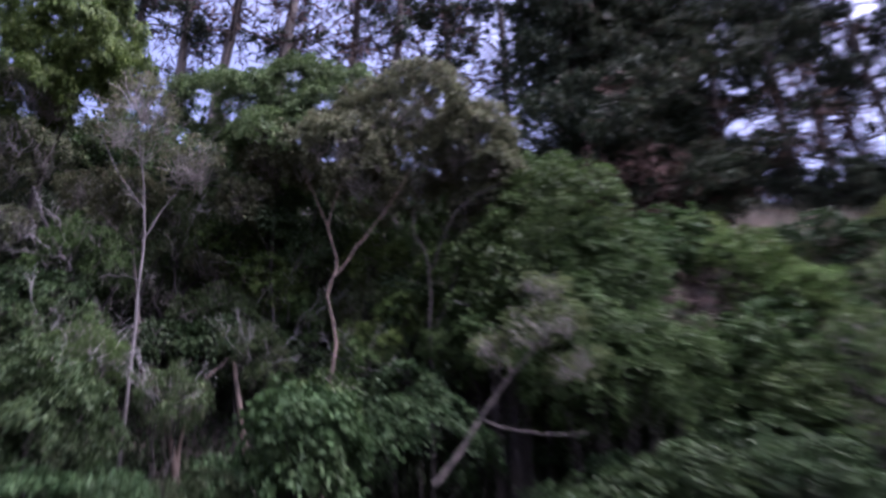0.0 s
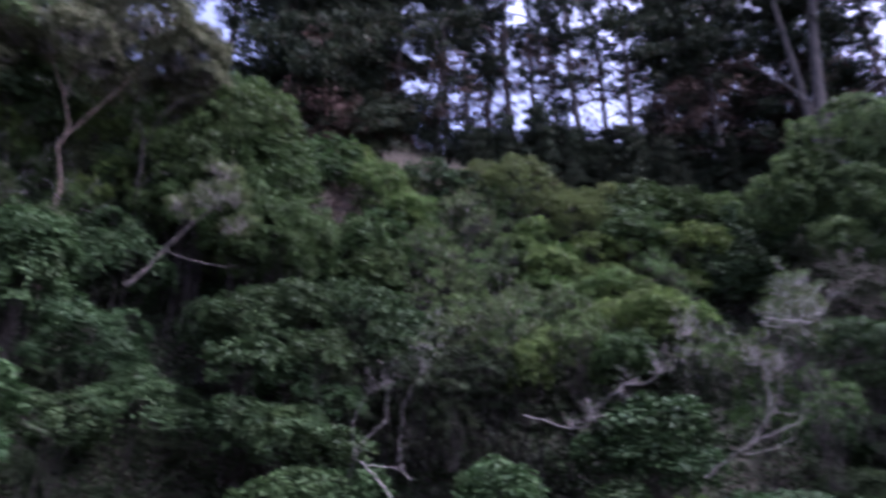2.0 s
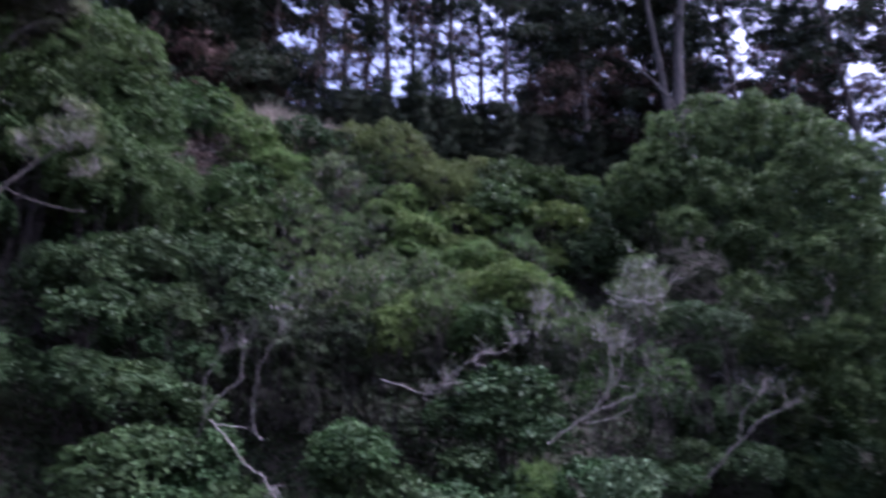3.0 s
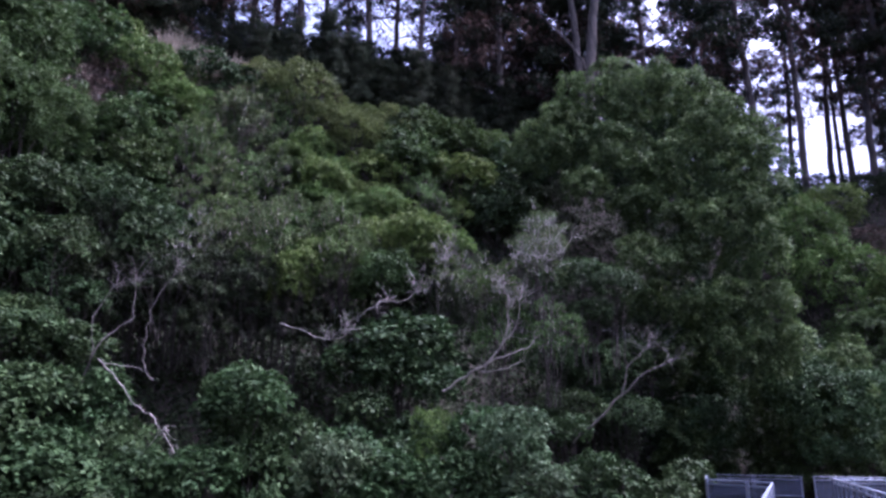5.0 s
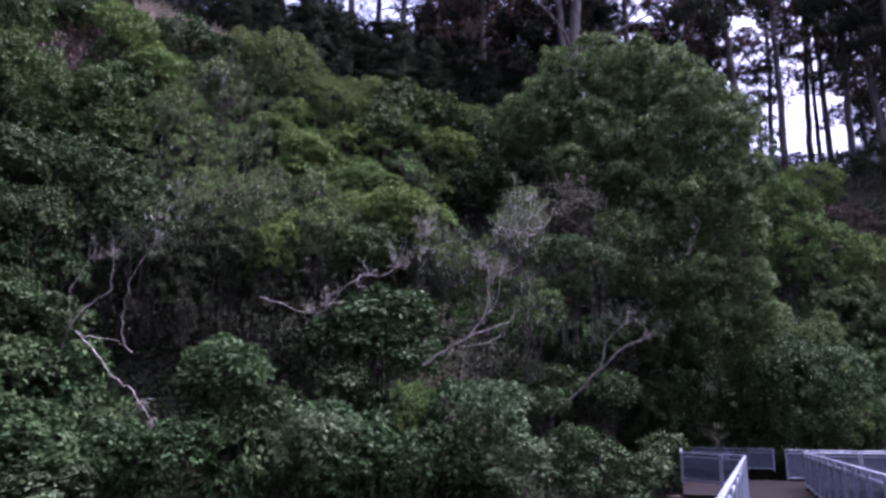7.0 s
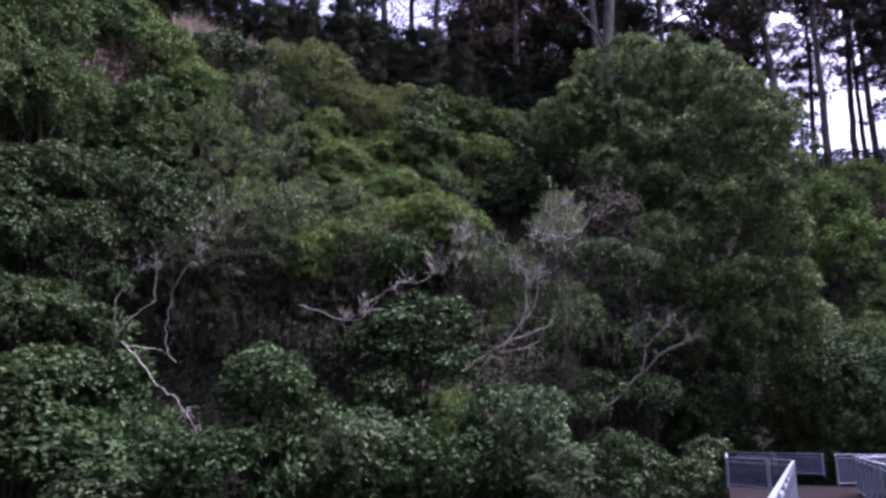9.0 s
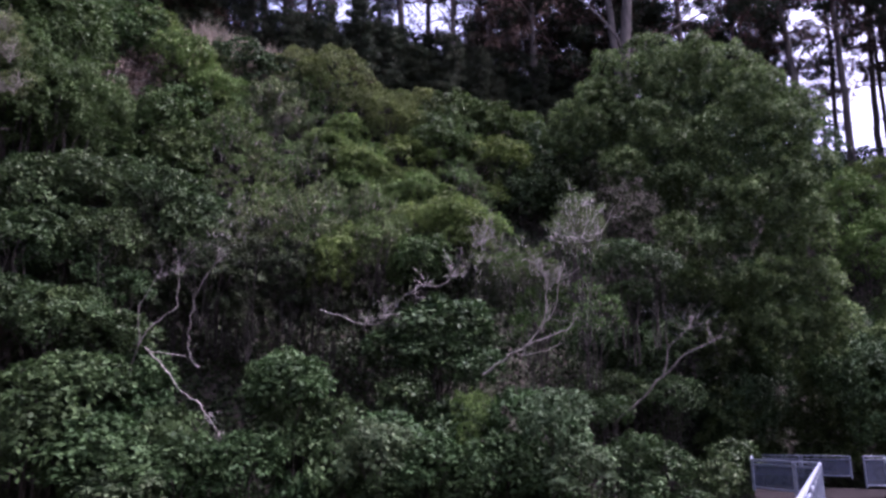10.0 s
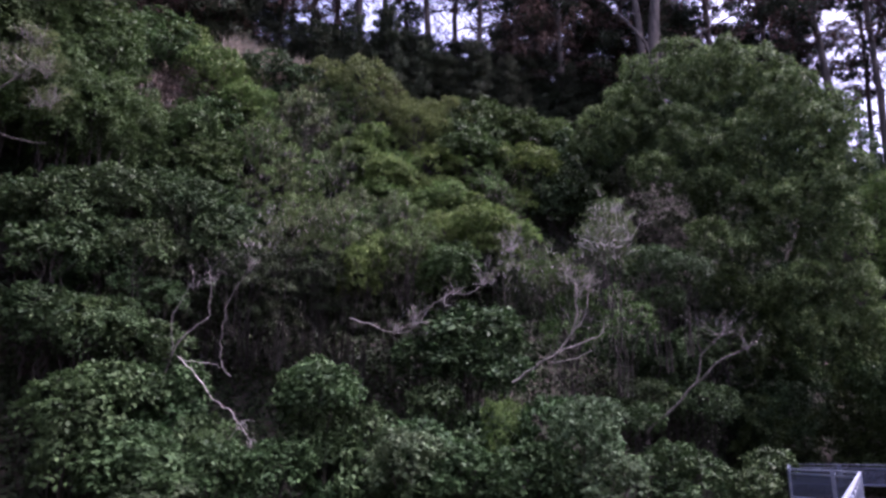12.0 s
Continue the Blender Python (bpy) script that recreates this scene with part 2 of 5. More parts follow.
def leaves(centre, normal, axis, length, width):
    """One folded four-cornered leaf at each centre."""
    axis = unit(axis)
    side = unit(np.cross(normal, axis))
    nor = np.cross(axis, side)
    L, W = length[:, None], width[:, None]
    v = np.stack([centre - axis * L * 0.5, centre + side * W * 0.5 + nor * W * 0.18 + axis * L * 0.05,
                  centre + axis * L * 0.5 - nor * L * 0.12, centre - side * W * 0.5 + nor * W * 0.18 + axis * L * 0.05], 1)
    n = len(centre)
    return v.reshape(-1, 3), np.arange(4 * n).reshape(n, 4)


def foliage(lobes, length, width, per_m2, clump=0.28, low=-0.45, ragged=0.16, droop=0.25, fill=0.75):
    """Leaves in tufts over the outer face of overlapping lobes (x, y, z, r, rz)."""
    lobes = np.asarray(lobes, float)
    C, N, P = [], [], []
    for k, (x, y, z, r, rz) in enumerate(lobes):
        area = 4 * np.pi * (r * r + 2 * r * rz) / 3
        n = max(6, int(area * fill / (clump * clump * 2.4)))
        d = unit(rng.normal(size=(n * 2, 3)))
        d = d[d[:, 2] > low][:n]
        s = np.array([r, r, rz])
        q = np.array([x, y, z]) + d * s * (1 - ragged + 1.6 * ragged * rng.random((len(d), 1)))
        keep = np.ones(len(q), bool)
        for j, (x2, y2, z2, r2, rz2) in enumerate(lobes):
            if j != k:
                keep &= np.linalg.norm((q - (x2, y2, z2)) / (r2, r2, rz2), axis=1) > 0.72
        q, d = q[keep], d[keep]
        m = max(3, int(per_m2 * clump * clump * 2.4))
        nn = unit(d / s + np.array([0, 0, 0.45 / r]))
        C.append(np.repeat(q, m, 0))
        N.append(np.repeat(nn, m, 0))
        P.append(np.repeat(clump * (0.6 + 0.8 * rng.random(len(q))), m))
    C, N, P = np.concatenate(C), np.concatenate(N), np.concatenate(P)
    n = len(C)
    off = unit(rng.normal(size=(n, 3))) * (rng.random((n, 1)) ** 0.5)
    off -= N * np.sum(off * N, 1, keepdims=True) * 0.55
    centre = C + off * P[:, None] - np.array([0, 0, 1.0]) * (np.linalg.norm(off, axis=1, keepdims=True) ** 2) * P[:, None] * 0.4
    axis = off + 0.35 * N + rng.normal(0, 0.35, (n, 3)) - np.array([0, 0, droop])
    nor = N + rng.normal(0, 0.45, (n, 3))
    return leaves(centre, nor, axis, length * (0.7 + 0.6 * rng.random(n)), width * (0.7 + 0.6 * rng.random(n)))


def crown_lobes(R, count, flat=1.0, base=-0.35):
    out = [(0, 0, R * flat, 0.68 * R, 0.68 * R * flat)]
    for i in range(count):
        a = 2 * math.pi * (i * 0.382 + 0.1 * rng.random())
        h = base + (0.9 - base) * ((i + 0.5) / count)
        s = math.sqrt(max(0.1, 1 - min(1, h * h)))
        k = 0.52 + 0.16 * rng.random()
        q = (0.34 + 0.16 * rng.random()) * R
        out.append((math.sin(a) * s * k * R, math.cos(a) * s * k * R, R * flat * (1 + h * k), q, q * 0.9 * flat))
    return out


def root_at(name, label, category, group):
    return tagged(new(name), label, category, group)


def make_shrub(name, label, R, mat, length, width, per_m2, clump, bark, group, count=11, droop=0.25, ragged=0.16, base=-0.35, reach=2.5):
    """A dense leafy shrub: stems and a crown of lobes; its base is the root's origin."""
    root = root_at(name, label, "shrub", group)
    lobes = crown_lobes(R, count, base=base)
    stems = [bend([(0.5 * x, 0.5 * y, -reach * R), (0.4 * x + 0.1 * y, 0.4 * y - 0.1 * x, -0.32 * reach * R), (0.6 * x, 0.6 * y, z * 0.4), (x, y, z)], 0.016 * R + 0.012, 0.01, 3, 0.04) for x, y, z, r, rz in lobes[:5]]
    tagged(mesh_object("stemwork", *tubes(stems, 5), bark, root, smooth=True), kind="stuff")
    mesh_object("crown", *foliage(lobes, length, width, per_m2, clump, droop=droop, ragged=ragged), mat, root)
    return root


def twig_spray(centre, up, n, length, spread, r0=0.012):
    """Bare crooked twigs that fan out of one point and fork."""
    out = []
    for i in range(n):
        d = unit(np.asarray(up, float) + rng.normal(0, spread, 3))
        k = length * (0.5 + 0.7 * rng.random())
        q, path = np.asarray(centre, float) + rng.normal(0, 0.05, 3), []
        for s in range(5):
            path.append((*q, r0 * (1 - 0.18 * s)))
            d = unit(d + rng.normal(0, 0.3, 3) + (0, 0, 0.06))
            if s in (2, 3):
                e = unit(d + rng.normal(0, 0.6, 3))
                e2 = unit(e + rng.normal(0, 0.35, 3))
                m = q + e * k * 0.14
                out.append([(*q, r0 * 0.55), (*m, r0 * 0.45), (*(m + e2 * k * 0.16), r0 * 0.25)])
            q = q + d * k * 0.22
        out.append(path)
    return out


def make_twiggy(name, label, R, mat, bark, per_m2, twigs, group, length=0.085, width=0.03, category="shrub"):
    """A vase-shaped, half-bare shrub: pale crooked stems, sprays of bare twigs and thin tufts of foliage."""
    root = root_at(name, label, category, group)
    lobes = crown_lobes(R, 20, base=-0.95)[1:]
    lobes = [(x * 1.12, y * 1.12, z, r * 0.82, rz * 0.8) for x, y, z, r, rz in lobes]
    stems, sprays = [], []
    feet = [(0.22 * R * math.sin(k * 1.6), 0.22 * R * math.cos(k * 1.6)) for k in range(4)]
    forks = [(fx * 1.9 + rng.normal(0, 0.1) * R, fy * 1.9 + rng.normal(0, 0.1) * R, R * rng.uniform(0.25, 0.6)) for fx, fy in feet]
    for (fx, fy), k in zip(feet, forks):
        stems.append(bend([(fx * 0.5, fy * 0.5, -2.2 * R), (fx + rng.normal(0, 0.1) * R, fy + rng.normal(0, 0.1) * R, -0.9 * R), (fx + rng.normal(0, 0.1) * R, fy + rng.normal(0, 0.1) * R, -0.2 * R), k], 0.026 * R, 0.018 * R, 3, 0.03))
    for x, y, z, r, rz in lobes:
        k = min(forks, key=lambda q: (q[0] - x) ** 2 + (q[1] - y) ** 2)
        mid = ((k[0] + x) / 2 + rng.normal(0, 0.12) * R, (k[1] + y) / 2 + rng.normal(0, 0.12) * R, (k[2] + z) / 2)
        stems.append(bend([k, mid, (x, y, z)], 0.014 * R, 0.006, 3, 0.03))
        sprays += twig_spray((x, y, z - rz * 0.6), unit(np.array([x * 0.5, y * 0.5, R])), twigs, r * 1.5 + rz, 0.6, 0.008)
    tagged(mesh_object("stemwork", *tubes(stems, 5), BARK_DARK, root, smooth=True), kind="stuff")
    wands = []
    for k in range(9):
        a, b = rng.uniform(0, 6.28), rng.uniform(-0.4, 0.9)
        o = np.array([math.sin(a), math.cos(a), b])
        q, path = np.array([0.35 * R * o[0], 0.35 * R * o[1], R * (0.75 + 0.3 * b)]), []
        for i in range(7):
            path.append((*q, 0.025 - 0.0026 * i))
            q = q + unit(o + rng.normal(0, 0.55, 3) + (0, 0, 0.35)) * R * 0.17
        wands.append(path)
        wands += twig_spray(path[-1][:3], o + (0, 0, 0.6), 4, 0.4 * R, 0.6, 0.008)
    tagged(mesh_object("bare_branchwork", *tubes(wands, 4), BARK_BARE, root, smooth=True), kind="stuff")
    tagged(mesh_object("twig_spray", *tubes(sprays, 3), bark, root), kind="stuff")
    mesh_object("crown", *foliage(lobes, length, width, per_m2, 0.22, low=-0.5, ragged=0.3, droop=0.0), mat, root)
    return root


used = set()


def put(proto, x, y, z, r, rz, R):
    """Stand a shrub so that its crown is centred on the place, with the given half width and half height."""
    s, sz = r / R, rz / R
    m = Matrix.Translation((x, y, z - rz)) @ Matrix.Rotation(rng.uniform(0, 6.28), 4, "Z") @ Matrix.Diagonal((s, s, sz, 1))
    if proto.name in used:
        return copy_thing(proto, m @ Matrix.Diagonal((1 / proto.scale[0], 1 / proto.scale[1], 1 / proto.scale[2], 1)))
    used.add(proto.name)
    proto.matrix_basis = m
    return proto


def plant(protos, rows, deeper=0.0, size=1.1):
    """Each shrub of the rows takes the size of stock nearest to its own."""
    for i, (x, y, z, r, rz) in enumerate(rows):
        fit_best = sorted(protos, key=lambda q: abs(math.log(q[1] / r)))
        best = [q for q in protos if abs(q[1] - fit_best[0][1]) < 0.01]
        proto, R = best[i % len(best)]
        put(proto, x, y, z, r * size, rz * size, R)
        if deeper:
            put(best[(i + 1) % len(best)][0], x * 0.985, y * 0.985, z - deeper * rz, r * 0.82, rz, R)


PALE_TEXT = "pale green broadleaf shrub with large soft leaves at the bank's foot"
pale = [(make_shrub("broadleaf_shrub", PALE_TEXT, R, LEAF_PALE, 0.2, 0.108, 84, 0.28, BARK_DARK, "broadleaf shrubs at the foot", 14, ragged=0.3, base=-0.6), R) for R in (1.0, 1.0, 1.45)]
silver = [(make_shrub("broadleaf_shrub", "light greyish-green broadleaf shrub at the bank's foot", 1.0, LEAF_SILVER, 0.19, 0.1, 90, 0.27, BARK_DARK, "broadleaf shrubs at the foot", 14, ragged=0.34, base=-0.7), 1.0)]
kin = [(make_shrub("broadleaf_shrub", "darker green broadleaf shrub in the shade of the bank's foot", 1.0, LEAF_DARK, 0.175, 0.095, 96, 0.26, BARK_DARK, "broadleaf shrubs at the foot", 14, ragged=0.32, base=-0.7), 1.0)]
DARK_TEXT = "dark green glossy-leaved evergreen shrub, dense and rounded, on the bank"
dark = [(make_shrub("evergreen_shrub", DARK_TEXT, R, LEAF_DARK, 0.11, 0.06, 230, 0.25, BARK_DARK, "evergreen shrubs on the bank"), R) for R in (1.2, 1.75, 1.75, 2.3)]
GREEN_TEXT = "rounded mid-green leafy shrub on the upper bank"
green = [(make_shrub("green_shrub", GREEN_TEXT, R, LEAF_GREEN, 0.11, 0.055, 220, 0.25, BARK_DARK, "mid-green shrubs", 14, base=-0.8), R) for R in (1.5, 2.1)]
LIME_TEXT = "yellow-green small-leaved shrub with fresh growth on the upper bank"
lime = [(make_shrub("lime_shrub", LIME_TEXT, R, LEAF_LIME, 0.105, 0.045, 230, 0.2, BARK_DARK, "yellow-green shrubs", 16, ragged=0.3, base=-0.9), R) for R in (1.15, 1.5)]
TWIG_TEXT = "half-bare grey twiggy shrub with thin grey-green foliage"
twiggy = [(make_twiggy("twiggy_shrub", TWIG_TEXT, R, leaf, BARK_TWIG, 420, 4, "twiggy shrubs on the bank"), R) for R, leaf in ((1.2, LEAF_FINE), (1.2, LEAF_FRESH), (1.6, LEAF_FINE), (1.6, LEAF_FRESH))]
# scrub whose dark leaves hold the bank's shade in their colour
DEEP_TEXT = "scrub shrub with leaf colours darkened for the bank's shade"
deep = [(make_shrub("scrub_shrub", DEEP_TEXT, R, LEAF_SHADED, 0.13, 0.072, 95, 0.28, BARK_DARK, "scrub shrubs in the shade"), R) for R in (1.6, 1.6, 2.1)]

plant(pale, [
    (-4.5, 19.0, 1.0, 1.45, 0.97), (-3.4, 19.7, 1.5, 0.85, 1.04), (-2.1, 19.4, 0.5, 0.74, 0.70), (-0.6, 21.0, 3.0, 1.02, 1.12),
    (-0.1, 20.0, 1.1, 0.96, 1.23), (2.1, 19.9, 1.4, 1.08, 1.12), (2.3, 19.4, 0.4, 1.24, 0.67), (5.8, 19.7, 1.9, 1.13, 1.25),
    (5.7, 18.7, 0.5, 1.13, 0.81), (3.8, 19.1, 0.4, 0.70, 0.54), (-14.3, 19.3, 10.4, 1.11, 0.90),
], 1.1, 1.0)
plant(pale, [
    (-6.2, 19.5, 2.5, 1.41, 1.15), (-5.3, 20.6, 2.9, 1.10, 0.96), (-4.4, 21.2, 3.2, 0.91, 0.72), (-4.8, 19.4, 1.6, 0.96, 0.63),
    (-15.8, 14.6, 5.5, 1.74, 1.24), (-13.0, 15.8, 5.0, 1.72, 1.10), (-14.2, 14.1, 3.9, 1.38, 0.61), (-14.3, 19.3, 10.0, 1.56, 1.34),
], 1.1, 1.0)
plant(dark, [
    (-12.6, 20.4, 7.0, 1.73, 1.70), (-10.8, 20.3, 5.2, 1.70, 1.30), (-12.2, 18.6, 4.6, 1.38, 1.07),
    (4.3, 22.6, 4.3, 1.73, 1.04), (11.6, 26.0, 4.0, 1.25, 1.25), (-6.7, 20.9, 4.4, 1.55, 1.30),
])
plant(dark, [
    (-18.5, 22.3, 16.7, 2.16, 2.09), (-14.1, 23.0, 11.7, 1.34, 1.42), (-14.4, 24.6, 14.3, 1.79, 1.78), (-19.1, 20.5, 12.9, 1.79, 1.47),
    (-22.1, 17.2, 13.7, 1.51, 1.43),
])
plant(green, [
    (-11.5, 23.9, 15.1, 1.70, 1.92),
])
plant(dark, [
    (-18.2, 15.7, 9.9, 1.59, 1.56), (-16.6, 16.0, 7.8, 1.83, 1.44), (-15.6, 16.9, 6.9, 1.32, 1.28), (-13.2, 22.4, 10.2, 1.77, 1.68),
    (-19.0, 14.7, 8.2, 1.44, 1.74), (-15.9, 19.3, 8.7, 1.36, 1.48),
])
plant(green, [
    (-10.5, 24.9, 16.9, 2.40, 1.95), (-8.9, 25.0, 15.2, 1.70, 1.60), (-10.9, 25.2, 18.6, 1.50, 1.38), (-11.5, 23.9, 15.1, 1.70, 1.92),
    (-8.2, 24.2, 12.2, 1.80, 1.60), (-9.1, 23.8, 12.0, 1.86, 1.92), (-9.7, 25.2, 15.3, 1.50, 1.76), (-10.6, 25.4, 15.9, 1.67, 1.73),
    (-9.8, 24.6, 13.4, 1.80, 1.50), (-11.9, 24.0, 13.2, 1.70, 1.50),
])
plant(lime, [
    (-19.2, 20.8, 16.7, 1.23, 1.06), (-17.9, 21.5, 15.3, 1.18, 1.01), (-15.8, 23.5, 16.6, 1.22, 1.04), (-14.5, 23.5, 14.6, 1.07, 0.91),
    (-13.1, 23.6, 15.7, 1.07, 0.91), (-15.0, 22.6, 13.4, 0.93, 0.78),
], size=1.0)
plant(green, [
    (-18.8, 22.1, 18.1, 1.11, 0.92), (-20.5, 20.5, 16.2, 0.90, 0.81), (-13.0, 22.9, 13.1, 0.75, 0.67),
], size=1.0)
plant(silver, [
    (1.7, 18.8, 1.4, 0.94, 0.83), (6.0, 18.0, 2.1, 0.83, 0.89), (6.4, 17.6, 1.0, 0.85, 0.71), (-4.0, 18.2, 0.4, 0.85, 0.56),
], size=1.0)
plant(kin, [
    (8.4, 18.8, 1.3, 0.78, 0.69), (8.1, 19.6, 2.4, 0.64, 0.55), (3.3, 21.3, 4.0, 0.95, 0.82), (4.6, 20.9, 3.6, 0.85, 0.78),
    (2.6, 20.8, 2.8, 0.80, 0.72), (-5.3, 21.2, 4.3, 1.16, 0.83), (-5.4, 20.3, 3.1, 0.96, 0.80),
    (9.4, 19.3, 1.0, 0.81, 0.72), (11.0, 19.6, 0.6, 0.85, 0.68), (8.3, 18.7, 0.5, 0.78, 0.56), (12.2, 20.7, 1.2, 0.73, 0.65),
    (9.9, 19.1, 0.0, 0.75, 0.49),
], size=1.0)
plant(pale, [
    (-0.5, 20.3, 3.1, 1.08, 0.89), (-1.5, 19.3, 1.2, 0.88, 0.73), (-2.8, 19.0, 1.1, 0.87, 0.73), (-4.2, 18.5, 0.7, 1.01, 0.72),
    (3.0, 19.0, 1.1, 0.87, 0.76), (4.7, 18.6, 1.1, 0.87, 0.78),
], size=1.0)
plant(lime, [
    (4.3, 20.0, 1.8, 0.62, 1.15),
])
plant(twiggy, [
    (-17.5, 23.1, 16.8, 1.52, 1.73), (-21.5, 18.0, 15.5, 1.45, 1.54), (-16.0, 24.2, 15.1, 1.49, 1.47), (-19.1, 17.0, 12.1, 0.91, 0.88),
], size=1.05)
plant(twiggy, [
    (-20.4, 19.9, 17.0, 1.58, 1.67), (-15.7, 24.4, 17.4, 1.55, 1.77), (-21.1, 17.6, 12.9, 1.37, 1.40), (-18.0, 22.7, 14.6, 1.46, 1.43),
    (-17.4, 20.6, 12.9, 1.03, 0.97),
], size=1.05)
plant(twiggy, [
    (-19.3, 21.7, 18.2, 1.51, 1.57), (-13.4, 25.2, 17.5, 1.53, 1.76), (-19.1, 21.1, 14.2, 1.55, 1.38), (-12.5, 24.5, 14.6, 1.42, 1.40),
    (-17.7, 18.5, 11.3, 0.94, 0.87), (-15.2, 22.3, 13.0, 0.91, 0.82),
], size=1.05)
plant(kin, [
    (3.8, 20.4, 1.8, 0.91, 1.04), (1.0, 19.8, 0.6, 0.55, 0.68), (3.8, 21.9, 4.9, 1.43, 1.02),
])
# dark-leaved scrub carries the shade beneath the small trees
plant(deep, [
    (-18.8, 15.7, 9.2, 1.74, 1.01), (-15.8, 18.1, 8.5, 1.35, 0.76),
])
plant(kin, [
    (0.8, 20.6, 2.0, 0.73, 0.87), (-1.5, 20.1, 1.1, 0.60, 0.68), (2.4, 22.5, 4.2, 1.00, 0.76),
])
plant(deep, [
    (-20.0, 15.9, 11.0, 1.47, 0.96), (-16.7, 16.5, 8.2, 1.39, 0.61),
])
# added to darken the hollow: an upper row roofs it, dark shrubs below fill its shade
plant(dark, [
    (8.7, 23.0, 7.1, 0.88, 0.76), (10.0, 22.9, 7.5, 1.01, 0.86), (11.3, 23.0, 7.3, 0.95, 0.79), (10.4, 23.0, 6.3, 0.89, 0.66),
    (10.0, 25.6, 5.0, 1.26, 1.15), (11.9, 25.9, 4.7, 1.43, 1.30), (10.1, 24.5, 3.1, 1.21, 1.10), (12.5, 25.0, 3.0, 1.27, 1.17),
    (12.9, 26.0, 5.2, 1.24, 1.11),
], size=1.0)
plant(lime, [
    (28.0, 33.9, 14.0, 2.00, 1.79), (28.6, 32.1, 11.0, 2.38, 1.97), (30.6, 30.2, 9.8, 1.72, 2.02), (30.9, 35.4, 16.0, 2.09, 1.39),
])
plant(green, [
    (28.0, 30.0, 7.1, 2.17, 2.19), (27.1, 28.1, 4.0, 1.55, 2.00), (25.8, 26.5, 2.0, 1.23, 1.61), (30.5, 28.6, 5.6, 2.0, 2.0),
    (31.5, 27.0, 2.5, 2.0, 2.0),
])
bare = [(make_twiggy("bare_shrub", "bare grey shrub with a tangle of leafless twigs", R, LEAF_FINE, BARK_BARE, 110, 2, "bare shrubs on the bank"), R) for R in (0.9, 1.1)]
plant(bare, [
    (8.1, 21.3, 7.9, 0.71, 1.02), (14.8, 27.8, 6.1, 1.13, 0.94),
])
brown = make_shrub("dead_shrub", "reddish-brown dead shrub on the far slope", 1.4, LEAF_DEAD, 0.12, 0.05, 150, 0.3, BARK_DARK, "dead shrubs")
put(brown, 31.0, 33.4, 13.2, 1.9, 1.1, 1.4)
put(brown, 34.0, 32.6, 12.7, 1.8, 1.0, 1.4)

# ---- the thicket on the face of the bank ----
def make_wispy(name, label, R, mat, bark, group, wands=26, tuft=26, length=0.112, width=0.046, twig=0.014, bare=2):
    """An upright, half-bare shrub: thin pale wands fan up from a dark foot and end in tufts of small leaves."""
    root = root_at(name, label, "shrub", group)
    stems, twigs, C, N, A = [], [], [], [], []
    for k in range(wands):
        a, h = 2.4 * k + rng.uniform(-0.4, 0.4), 1.15 - 1.35 * (k + 0.5) / wands
        s = math.sqrt(max(0.06, 1 - min(1.0, h * h)))
        tip = np.array([math.sin(a) * s, math.cos(a) * s, 1.0 + h * 0.95]) * R * rng.uniform(0.82, 1.08)
        foot = np.array([0.25 * tip[0] + rng.normal(0, 0.1) * R, 0.25 * tip[1] + rng.normal(0, 0.1) * R, -0.9 * R])
        mid = foot * 0.45 + tip * 0.55 + np.array([*rng.normal(0, 0.09, 2), 0.0]) * R
        mid[2] = tip[2] - 0.62 * R
        if k % 4 == 0:
            stems.append(bend([foot, mid, tip], 0.02, 0.008, 3, 0.02))
        out = unit(np.array([tip[0], tip[1], tip[2] - 0.6 * R]))
        for j in range(4):
            d = unit(out * 0.5 + np.array([0, 0, 1.0]) + rng.normal(0, 0.45, 3))
            q = mid * 0.35 + tip * 0.65 + rng.normal(0, 0.05, 3)
            path = [(*q, twig)]
            for i in range(3):
                q = q + unit(d + rng.normal(0, 0.3, 3)) * R * rng.uniform(0.06, 0.14)
                path.append((*q, twig * (0.82 - 0.19 * i)))
            if j < bare:
                twigs.append(path)
            m = int(tuft * rng.uniform(0.5, 1.3))
            C.append(q + rng.normal(0, 0.075, (m, 3)) * (1, 1, 0.65))
            N.append(np.repeat([out + (0, 0, 0.7)], m, 0))
            A.append(rng.normal(0, 0.6, (m, 3)) + d)
    tagged(mesh_object("stemwork", *tubes(stems, 5), BARK_DARK, root, smooth=True), kind="stuff")
    tagged(mesh_object("twig_spray", *tubes(twigs, 3), bark, root), kind="stuff")
    C, N, A = np.concatenate(C), np.concatenate(N), np.concatenate(A)
    n = len(C)
    mesh_object("crown", *leaves(C, N + rng.normal(0, 0.5, (n, 3)), A, length * rng.uniform(0.7, 1.3, n), width * rng.uniform(0.7, 1.3, n)), mat, root)
    return root


